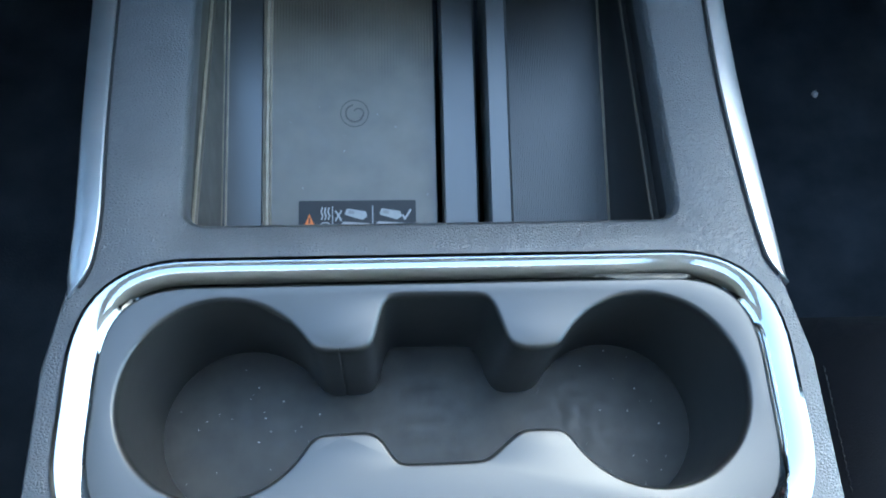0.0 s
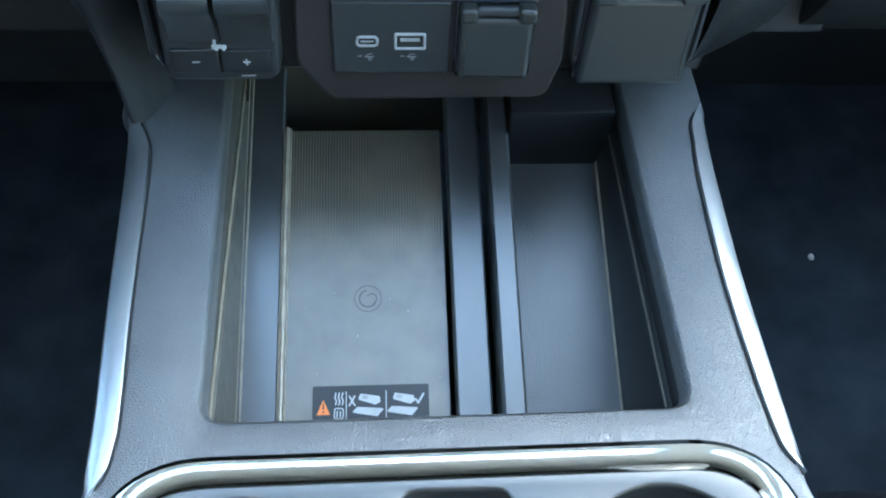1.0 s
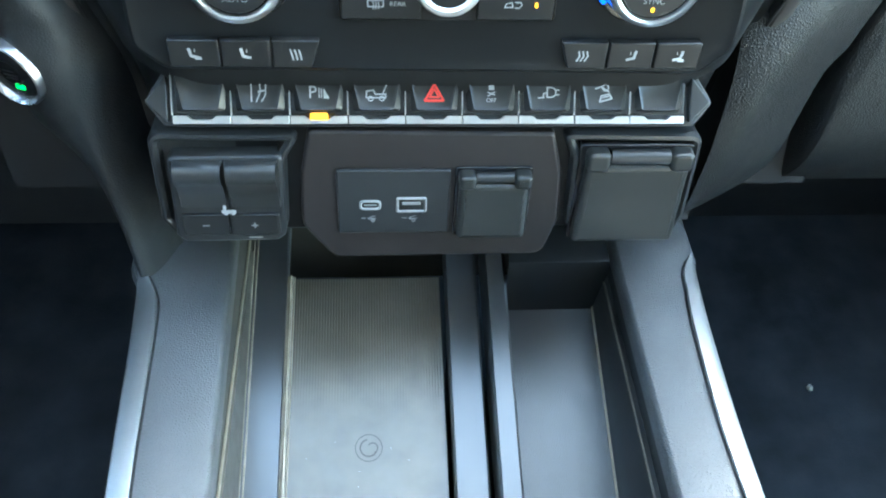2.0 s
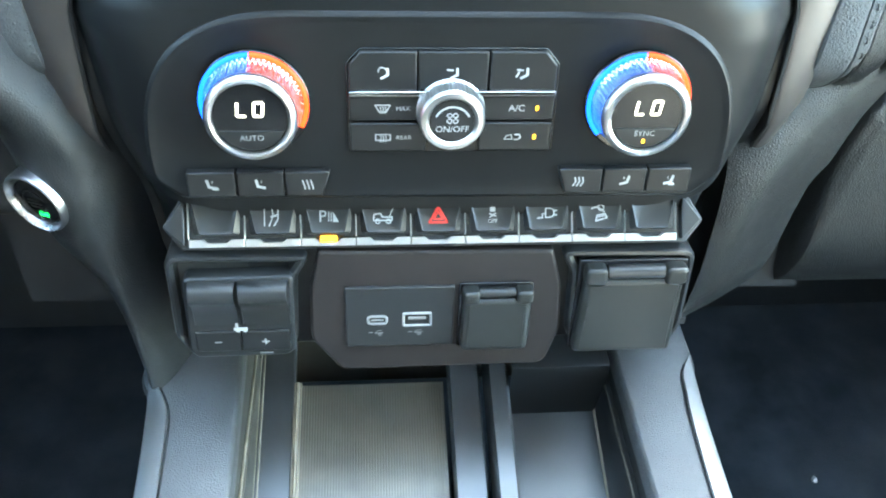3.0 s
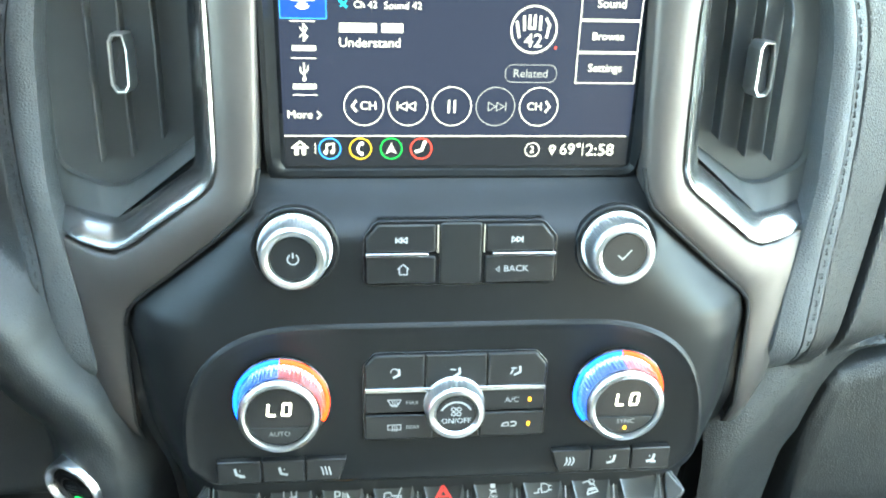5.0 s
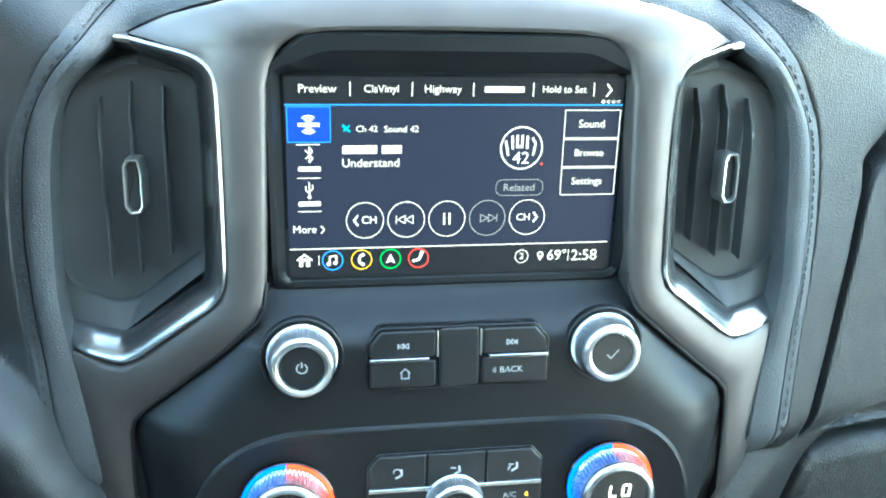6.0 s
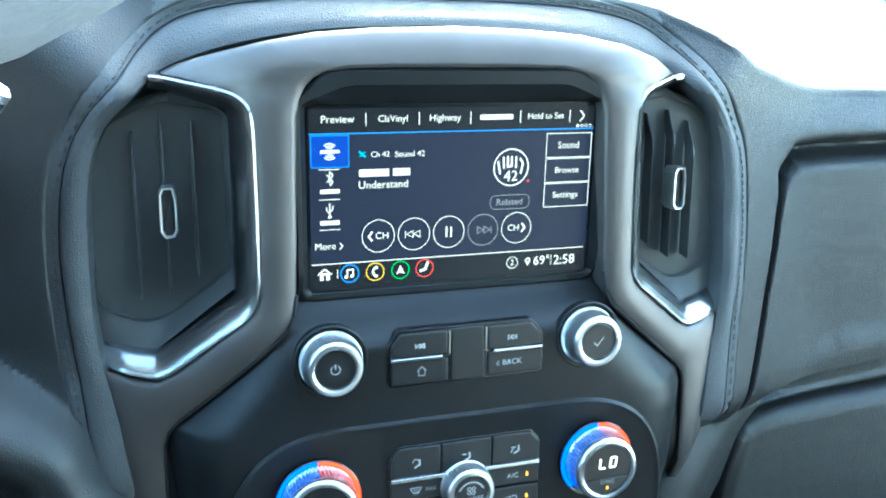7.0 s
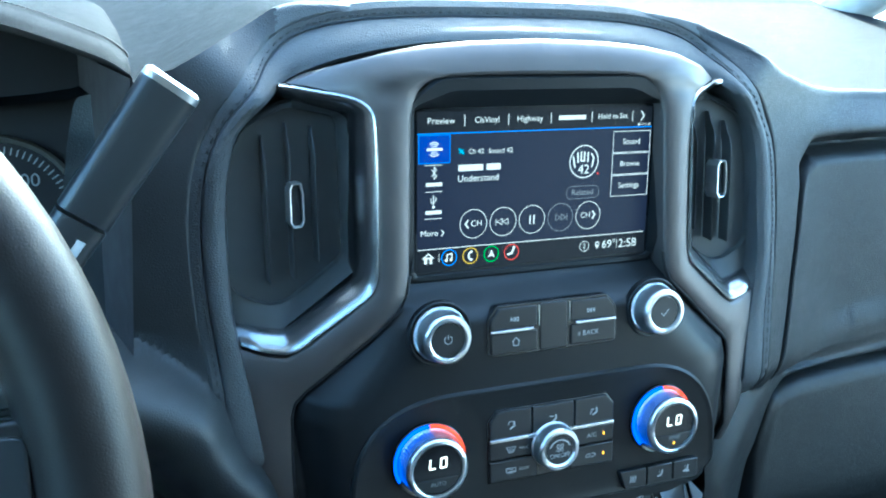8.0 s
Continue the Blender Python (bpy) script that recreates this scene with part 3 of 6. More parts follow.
        y = np.where(Z > 0.76, face_y(Z), low_y(Z) + 0.004)
        y = y + smoothstep(0.894, 0.917, Z) * (screen_y(Z) - 0.0015 - face_y(Z))
        d = np.clip(edge - 0.0015 - np.abs(X), 0, 0.05)
        g = np.clip(1 - d / 0.055, 0, 1) ** 3.2
        back = trim_at(edge, Z) + 0.004 + 0.03 * smoothstep(0.80, 0.72, Z)
        y = y + (np.maximum(back, y) - y) * g * (1 - smoothstep(0.94, 0.96, Z))
        return y + 0.05 * smoothstep(0.668, 0.645, Z)
    zs, us = np.concatenate([np.linspace(0.63, 0.89, 90), np.linspace(0.8925, 0.93, 24), np.linspace(0.932, 0.945, 4)]), np.sin(np.linspace(-math.pi / 2, math.pi / 2, 121))
    half = np.interp(zs, [0.60, 0.66, 0.70, 0.84, 0.852, 0.905, 0.93, 1.06], [0.128, 0.136, 0.145, 0.1605, 0.157, 0.0945, 0.089, 0.087]) + 0.0035
    X, Z = half[:, None] * us[None, :], np.repeat(zs[:, None], len(us), 1)
    Y = centre(X, Z)
    part("centre_panel", sheet([[(X[i, j], Y[i, j], Z[i, j]) for j in range(X.shape[1])] for i in range(X.shape[0])]), M["panel"], dash, "smooth black centre panel")
    # silver trim, inverted U
    inner = [(0, 1.0400), (0.035, 1.0400), (0.058, 1.0395), (0.070, 1.038), (0.0765, 1.0352), (0.081, 1.031), (0.0845, 1.024), (0.0862, 1.016), (0.0872, 0.985), (0.0885, 0.945), (0.0895, 0.925), (0.0915, 0.914), (0.0955, 0.9055), (0.110, 0.8925), (0.135, 0.8705), (0.152, 0.8560), (0.1585, 0.8485), (0.1605, 0.84), (0.1612, 0.815), (0.1610, 0.785), (0.1606, 0.765), (0.1600, 0.748)]
    outer = [(0, 1.0600), (0.045, 1.0585), (0.075, 1.0560), (0.100, 1.0515), (0.128, 1.0430), (0.150, 1.0322), (0.121, 1.0285), (0.1112, 1.0215), (0.1078, 0.990), (0.1080, 0.95), (0.1086, 0.925), (0.1120, 0.9165), (0.1195, 0.9100), (0.132, 0.8995), (0.150, 0.8850), (0.1615, 0.8770), (0.1720, 0.8780), (0.1870, 0.8815), (0.1870, 0.845), (0.1790, 0.800), (0.1700, 0.768), (0.1645, 0.748)]
    for s, nm in ((-1, "silver_trim"), (1, "silver_trim")):
        rows = []
        for (ax, az), (bx, bz) in zip(inner, outer):
            row = []
            for k, w in ((0, 0.030), (0.0, 0.0012), (0.03, 0.0), (0.12, -0.0012), (0.5, -0.002), (0.88, -0.0012), (0.97, 0), (1.0, 0.0012), (1.0, 0.026)):
                x, z = ax + (bx - ax) * k, az + (bz - az) * k - (0.006 * float(smoothstep(1.03, 1.04, bz)) if w > 0.02 and k else 0)
                tilt = (0.003 * k + 0.004 * k * k) * float(smoothstep(1.02, 1.05, z)) * (1 - 0.8 * float(smoothstep(0.08, 0.14, x))) + 0.030 * float(smoothstep(0.79, 0.73, z))
                row.append((s * x, float(trim_at(x, z)) + w + tilt, z))
            rows.append(row)
        part(nm, sheet(rows), M["silver"], dash, "satin silver trim beside the screen")
        groove = [(s * (x - 0.0004), float(trim_at(x, z)) + 0.0006 + 0.030 * float(smoothstep(0.79, 0.73, z)), z) for x, z in inner if z < 0.93]
        part("groove", tube(groove, 0.0010, 6), M["dark"], dash)
    # dark carrier closing the gaps behind the panels
    X, Z = np.meshgrid(np.linspace(-0.25, 0.25, 100), np.linspace(0.62, 0.87, 24))
    Y = 0.425 + 0.10 * (Z - 0.8) - 0.032 * smoothstep(0.79, 0.75, Z) * smoothstep(0.125, 0.145, X) * smoothstep(0.172, 0.166, X)
    part("carrier", sheet([[(X[i, j], Y[i, j], Z[i, j]) for j in range(100)] for i in range(24)]), M["plastic"], dash)
    return dash


dashboard = build_dash()


# ---- air vents ----
def build_vent(s):
    vent = thing("air_vent", "black air vent with vertical vanes and a chrome surround", "air vent", group="centre air vents")
    mid = [(0.1560, 1.0278), (0.138, 1.0255), (0.123, 1.0235), (0.1155, 1.0205), (0.1130, 1.013), (0.1127, 0.98), (0.1130, 0.945), (0.1137, 0.927), (0.1172, 0.9180), (0.1275, 0.9095), (0.145, 0.8955), (0.1545, 0.8880), (0.1605, 0.8850), (0.1665, 0.8850), (0.1750, 0.8862), (0.1890, 0.8890)]
    wid = [0.0045, 0.0048, 0.0052, 0.0055, 0.0055, 0.0055, 0.0055, 0.0055, 0.0053, 0.0052, 0.0052, 0.0054, 0.0054, 0.0054, 0.0052, 0.0052]
    c, rows = smooth_line([(x, 0, z) for x, z in mid], 60), []
    for i, p in enumerate(c):
        d = (c[min(i + 1, 59)] - c[max(i - 1, 0)]).normalized()
        nrm = Vector((d.z, 0, -d.x))
        w = float(np.interp(i / 59 * 15, range(16), wid))
        row = []
        for k, lift in ((-1.0, 0.012), (-1.0, -0.0012), (-0.8, -0.0026), (-0.4, -0.0022), (0.1, 0.0006), (0.6, 0.0042), (0.95, 0.0078), (1.05, 0.012), (1.1, 0.022)):
            q = p + nrm * (-k) * w
            row.append((s * q.x, float(trim_at(q.x, q.z)) + lift + 0.005 * float(smoothstep(0.176, 0.189, p.x)), q.z))
        rows.append(row)
    part("surround", sheet(rows), M["surround"], vent, "satin chrome surround")
    # funnel and back
    loop = rounded([(0.1175, 0.927), (0.1185, 1.016), (0.150, 1.0225), (0.178, 1.012), (0.192, 0.985), (0.194, 0.895), (0.163, 0.8885)], [0.008, 0.008, 0.012, 0.014, 0.016, 0.010, 0.012], 8)
    back = rounded([(0.1200, 0.928), (0.1208, 1.0125), (0.151, 1.0185), (0.1765, 1.007), (0.189, 0.982), (0.189, 0.912), (0.162, 0.8990)], [0.014, 0.008, 0.012, 0.014, 0.016, 0.014, 0.022], 8)
    front = [float(trim_at(p.x, p.y)) + 0.011 for p in loop]
    rows = [[(s * p.x, y, p.y) for p, y in zip(loop, front)], [(s * (p.x * 0.6 + q.x * 0.4), y * 0.5 + (vane_y(q.y) + 0.006) * 0.5, p.y * 0.6 + q.y * 0.4) for p, q, y in zip(loop, back, front)], [(s * q.x, vane_y(q.y) + 0.008, q.y) for q in back]]
    part("housing", sheet(rows, close_u=True), M["ventblack"], vent, sharp=70)
    rows = [[(s * q.x, vane_y(q.y) + w, q.y) for q in back] for w in (0.007, 0.009, 0.0115)]
    part("duct", sheet(rows, close_u=True, cap=True), M["ventblack"], vent, sharp=70)
    # vanes
    for x, z0, z1 in ((0.1365, 0.928, 1.007), (0.1515, 0.919, 1.009), (0.1660, 0.917, 1.002)):
        pts = [(-0.0002, 0.0), (-0.0006, 0.0004), (-0.0007, 0.0016), (-0.0007, 0.010), (0.0007, 0.010), (0.0007, 0.0016), (0.0006, 0.0004), (0.0002, 0.0)]
        rows = [[(s * (x + u + 0.05 * v), vane_y(z) + 0.008 * float(smoothstep(z1 - 0.016, z1, z)) + v, z) for u, v in pts] for z in np.linspace(z0, z1, 16)]
        part("vane", sheet(rows, close_u=True, cap=True), M["ventblack"], vent, "slim black vane")
        part("vane_edge", tube([r[0] for r in rows], 0.00055, 6), M["smooth"], vent)
    # sliding tab
    tb = basis(0.392, 0.964, 0.15, s * 0.1505)
    outer = rounded([(-0.0020, -0.0155), (0.0026, -0.0150), (0.0044, -0.0110), (0.0046, 0.0080), (0.0034, 0.0165), (-0.0022, 0.0165), (-0.0040, 0.0120), (-0.0042, -0.0110)], 0.0015, 3)
    outer = [Vector((p.x * 1.05, p.y * 0.84)) for p in outer]
    inner = inset(outer, 0.0013)
    rows = [[(p.x, p.y, -0.008) for p in outer], [(p.x, p.y, 0.0035) for p in outer], [(p.x, p.y, 0.005) for p in inset(outer, 0.0006)], [(p.x, p.y, 0.0048) for p in inner], [(p.x, p.y, 0.001) for p in inset(outer, 0.0016)]]
    tab = part("tab", sheet(rows, close_u=True), M["satin"], vent, "chrome slider tab", tb)
    part("insert", plate(inset(outer, 0.0014), -0.006, 0.002, 0.0004), M["dark"], tab)
    return vent


build_vent(-1)
build_vent(1)


# ---- touchscreen ----
def build_screen():
    t = thing("touchscreen", "lit infotainment touchscreen showing a radio page", "touchscreen", SCREEN)
    outline = rounded([(-0.0875, -0.056), (0.0905, -0.056), (0.0890, 0.055), (0.074, 0.0715), (-0.069, 0.0715), (-0.0872, 0.055)], [0.004, 0.004, 0.016, 0.016, 0.016, 0.016], 4)
    win = rounded(box_pts(-0.0805, -0.0495, 0.0870, 0.0520), 0.002, 4)
    k = len(outline)
    # bezel as four sloped sides round the glass
    oc = Vector((0.0025, 0.0))

    def ray_out(loop, a):
        d, best = Vector((math.cos(a), math.sin(a))), 0.0
        for i, p in enumerate(loop):
            q, e = loop[i - 1], p - loop[i - 1]
            den = d.x * e.y - d.y * e.x
            if abs(den) > 1e-12:
                r = q - oc
                u, v = (r.x * e.y - r.y * e.x) / den, (r.x * d.y - r.y * d.x) / den
                if u > 0 and -1e-6 <= v <= 1 + 1e-6:
                    best = max(best, u)
        return oc + d * best

    rows = [[], [], [], [], [], []]
    for i in range(160):
        a = 2 * math.pi * i / 160
        o, n = ray_out(outline, a), ray_out(win, a)
        rise = float(smoothstep(-0.056, -0.036, o.y))
        rows[0].append((o.x, o.y, -0.007))
        rows[1].append((o.x, o.y, -0.0015 + 0.010 * rise))
        for j, (f, w, up) in enumerate(((0.10, 0.0022, 0.0085), (0.45, 0.0032, 0.0070), (0.85, 0.0025, 0.0010), (1.0, 0.0010, 0.0))):
            p = o + (n - o) * f
            rows[j + 2].append((p.x, p.y, w + up * rise))
    part("bezel", sheet(rows, close_u=True), M["panel"], t, "soft black bezel")
    part("glass", plate(rounded(box_pts(-0.0812, -0.0503, 0.0878, 0.0528), 0.002), -0.004, 0.0012, 0.0003), M["glass"], t, "dark glossy glass")
    w = 0.0015

    def mark(name, mat, fn, lift=0.0):
        p = Print(w + lift)
        fn(p)
        return part(name, p.bm, mat, t)

    H = 0.0982

    def X(px):
        return -0.0788 + px / 1000 * 0.1640

    def Y(py):
        return 0.0500 - py / 1000 * H

    mark("page", G["page"], lambda p: p.rect(X(0), Y(852), X(1000), Y(136)))
    mark("tab_strip", G["bar"], lambda p: p.rect(X(0), Y(130), X(1000), Y(0)))
    mark("dock", G["bar"], lambda p: p.rect(X(0), Y(1000), X(1000), Y(858)))
    mark("rule", G["blue"], lambda p: p.rect(X(0), Y(136), X(1000), Y(130)), 0.0001)
    mark("rule", G["white"], lambda p: p.rect(X(2), Y(856), X(990), Y(851)), 0.0001)
    for body, x0, x1 in (("Preview", 41, 147), ("ClsVinyl", 226, 324), ("Highway", 400, 508), ("Hold to Set", 750, 884)):
        mark("caption", G["white"], lambda p: p.fit(body, X(x0), X(x1), Y(58)), 0.0002)
    mark("caption_bar", G["white"], lambda p: p.rect(X(576), Y(72), X(694), Y(44)), 0.0002)
    for q in (184, 362, 541, 720, 905):
        mark("divider", G["white"], lambda p: p.rect(X(q), Y(92), X(q + 3), Y(24)), 0.0002)
    mark("arrow", G["white"], lambda p: p.line([(X(947), Y(30)), (X(961), Y(60)), (X(947), Y(90))], 0.0008), 0.0002)
    for k, q in enumerate((938, 954, 970, 986)):
        mark("page_dot", G["white"], lambda p: p.disc(X(q), Y(116), 0.0009) if k == 0 else p.ring(X(q), Y(116), 0.0007, 0.0003, n=12), 0.0003)
    # source column
    mark("source_tile", G["tile"], lambda p: p.rect(X(6), Y(312), X(128), Y(142)), 0.0002)
    mark("tile_edge", G["blue"], lambda p: p.line([(X(6), Y(312)), (X(128), Y(312)), (X(128), Y(142)), (X(6), Y(142))], 0.0004, True), 0.0003)
    mark("wave_icon", G["white"], lambda p: [p.ring(X(66), Y(227), r, 0.0006, a, a + 90, 10) for r in (0.0018, 0.0030, 0.0042) for a in (45, 225)] and p.rect(X(36), Y(236), X(98), Y(219)), 0.0004)
    mark("radio_icon", G["white"], lambda p: p.line([(X(56), Y(352)), (X(76), Y(392)), (X(66), Y(412)), (X(66), Y(335)), (X(76), Y(356)), (X(56), Y(394))], 0.0005), 0.0002)
    mark("name_bar", G["white"], lambda p: p.rect(X(34), Y(455), X(98), Y(432)), 0.0002)
    mark("cable_icon", G["white"], lambda p: p.line([(X(64), Y(512)), (X(64), Y(585))], 0.0006).line([(X(54), Y(530)), (X(54), Y(550)), (X(64), Y(566))], 0.0005).line([(X(74), Y(524)), (X(74), Y(544)), (X(64), Y(558))], 0.0005).disc(X(64), Y(585), 0.0009), 0.0002)
    mark("name_bar", G["white"], lambda p: p.rect(X(32), Y(630), X(96), Y(607)), 0.0002)
    for q in (322, 487, 656):
        mark("rule", G["white"], lambda p: p.rect(X(30), Y(q + 4), X(98), Y(q)), 0.0002)
    mark("caption", G["white"], lambda p: p.fit("More", X(14), X(82), Y(752)).line([(X(96), Y(735)), (X(105), Y(753)), (X(96), Y(771))], 0.0006), 0.0002)
    # now playing
    mark("antenna_icon", G["cyan"], lambda p: p.line([(X(164), Y(232)), (X(182), Y(260))], 0.0012).line([(X(166), Y(258)), (X(182), Y(234))], 0.0007), 0.0002)
    mark("caption", G["white"], lambda p: p.fit("Ch 42", X(202), X(264), Y(250)), 0.0002)
    mark("caption", G["white"], lambda p: p.fit("Sound 42", X(283), X(384), Y(252)), 0.0002)
    for q0, q1 in ((162, 262), (276, 334)):
        mark("name_bar", G["white"], lambda p: p.rect(X(q0), Y(370), X(q1), Y(330)), 0.0002)
    mark("caption", G["white"], lambda p: p.fit("Understand", X(161), X(327), Y(418)), 0.0002)
    bx, by = X(695), Y(348)
    mark("station_badge", G["white"], lambda p: p.ring(bx, by, 0.0104, 0.0007).line([(bx - 0.0080, by + 0.0034), (bx - 0.0066, by - 0.0034)], 0.0011).line([(bx - 0.0048, by + 0.0058), (bx - 0.0044, by - 0.0002)], 0.0011).line([(bx - 0.0022, by + 0.0062), (bx - 0.0022, by + 0.0006), (bx + 0.0002, by + 0.0006), (bx + 0.0002, by + 0.0062)], 0.0011).line([(bx + 0.0028, by + 0.0058), (bx + 0.0028, by)], 0.0011).line([(bx + 0.0054, by + 0.0048), (bx + 0.0070, by + 0.0022), (bx + 0.0060, by - 0.0034)], 0.0011).fit("42", bx - 0.0042, bx + 0.0040, by - 0.0052), 0.0002)
    mark("badge_dot", G["red"], lambda p: p.rect(X(756), Y(436), X(763), Y(424)), 0.0002)
    pill = rounded(box_pts(X(622), Y(592), X(768), Y(510)), 0.0038, 6)
    mark("pill", G["grey"], lambda p: p.line(pill, 0.0003, True).fit("Related", X(646), X(742), Y(552)), 0.0002)
    for body, y, x0, x1 in (("Sound", 229, 868, 948), ("Browse", 376, 862, 952), ("Settings", 523, 858, 954)):
        mark("side_key", G["white"], lambda p: p.line([(X(824), Y(y + 70)), (X(995), Y(y + 70)), (X(995), Y(y - 70)), (X(824), Y(y - 70))], 0.0004, True).fit(body, X(x0), X(x1), Y(y)), 0.0002)
    for q, x in enumerate((226, 350, 474, 599, 724)):
        mat = G["grey"] if q == 3 else G["white"]

        def draw(p, q=q, x=x):
            cx, cy, r = X(x), Y(709), 0.0091
            p.ring(cx, cy, r, 0.0004, n=40)
            if q == 0:
                p.fit("CH", cx - 0.0016, cx + 0.0056, cy).line([(cx - 0.0036, cy + 0.0024), (cx - 0.0054, cy), (cx - 0.0036, cy - 0.0024)], 0.0010)
            elif q == 4:
                p.fit("CH", cx - 0.0054, cx + 0.0014, cy).line([(cx + 0.0034, cy + 0.0024), (cx + 0.0052, cy), (cx + 0.0034, cy - 0.0024)], 0.0010)
            elif q == 2:
                p.rect(cx - 0.0018, cy - 0.0030, cx - 0.0009, cy + 0.0030).rect(cx + 0.0009, cy - 0.0030, cx + 0.0018, cy + 0.0030)
            else:
                dd = -1 if q == 1 else 1
                for o in (0.0, 0.0040):
                    e = cx - dd * 0.0034 + dd * o
                    p.line([(e, cy + 0.0020), (e + dd * 0.0036, cy), (e, cy - 0.0020)], 0.0004, True)
                p.rect(cx + dd * 0.0049 - 0.0002, cy - 0.0021, cx + dd * 0.0049 + 0.0002, cy + 0.0021)

        mark("transport_key", mat, draw, 0.0002)
    # dock
    hx, hy = X(44), Y(914)
    mark("home_icon", G["white"], lambda p: p.line([(hx - 0.0036, hy + 0.0002), (hx, hy + 0.0032), (hx + 0.0036, hy + 0.0002)], 0.0008).rect(hx - 0.0026, hy - 0.0032, hx - 0.0008, hy + 0.0004).rect(hx + 0.0008, hy - 0.0032, hx + 0.0026, hy + 0.0004).rect(hx - 0.0026, hy - 0.0002, hx + 0.0026, hy + 0.0010), 0.0002)
    mark("divider", G["white"], lambda p: p.rect(X(86), Y(940), X(88), Y(888)), 0.0002)
    for x, mat in ((128, "blue"), (215, "yellow"), (303, "green"), (389, "red")):
        mark("dock_ring", G[mat], lambda p: p.ring(X(x), Y(916), 0.0050, 0.0006), 0.0002)
    nx, ny = X(128), Y(916)
    mark("note_icon", G["white"], lambda p: p.line([(nx - 0.0014, ny - 0.0018), (nx - 0.0014, ny + 0.0020), (nx + 0.0018, ny + 0.0024), (nx + 0.0018, ny - 0.0014)], 0.0008).disc(nx - 0.0020, ny - 0.0018, 0.0010).disc(nx + 0.0012, ny - 0.0014, 0.0010), 0.0003)
    mark("phone_icon", G["white"], lambda p: p.ring(X(226), ny, 0.0030, 0.0012, 115, 245, 12).disc(X(219), ny + 0.0025, 0.0009).disc(X(219), ny - 0.0025, 0.0009), 0.0003)
    ax = X(303)
    mark("compass_icon", G["white"], lambda p: p.shape([(ax, ny + 0.0028), (ax - 0.0024, ny - 0.0024), (ax, ny - 0.0012)]).shape([(ax, ny + 0.0028), (ax, ny - 0.0012), (ax + 0.0024, ny - 0.0024)]), 0.0003)
    mark("seat_icon", G["white"], lambda p: p.line([(X(397), ny + 0.0022), (X(391), ny - 0.0006), (X(374), ny - 0.0014)], 0.0014).disc(X(399), ny + 0.0030, 0.0009), 0.0003)
    mark("badge", G["white"], lambda p: p.ring(X(714), Y(922), 0.0034, 0.0004).text("2", X(714), Y(922), 0.0048), 0.0002)
    mark("pin_icon", G["white"], lambda p: p.ring(X(774), Y(914), 0.0013, 0.0007, n=16).shape([(X(765), Y(920)), (X(783), Y(920)), (X(774), Y(950))]), 0.0002)
    mark("caption", G["white"], lambda p: p.fit("69\u00b0", X(797), X(858), Y(922)), 0.0002)
    mark("divider", G["white"], lambda p: p.rect(X(864), Y(955), X(866), Y(890)), 0.0002)
    mark("caption", G["white"], lambda p: p.fit("2:58", X(875), X(958), Y(926)), 0.0002)
    return t


build_screen()


# ---- media controls ----
def key(parent, loop, w0, w1, mat, name="button", b=0.0008, label="", dish=0.0, m=None):
    return part(name, plate(loop, w0, w1, b, dish=dish), mat, parent, label, m)


def icon(parent, draw, w, mat=None, name="icon"):
    p = Print(w)
    draw(p)
    return part(name, p.bm, mat or M["print"], parent)


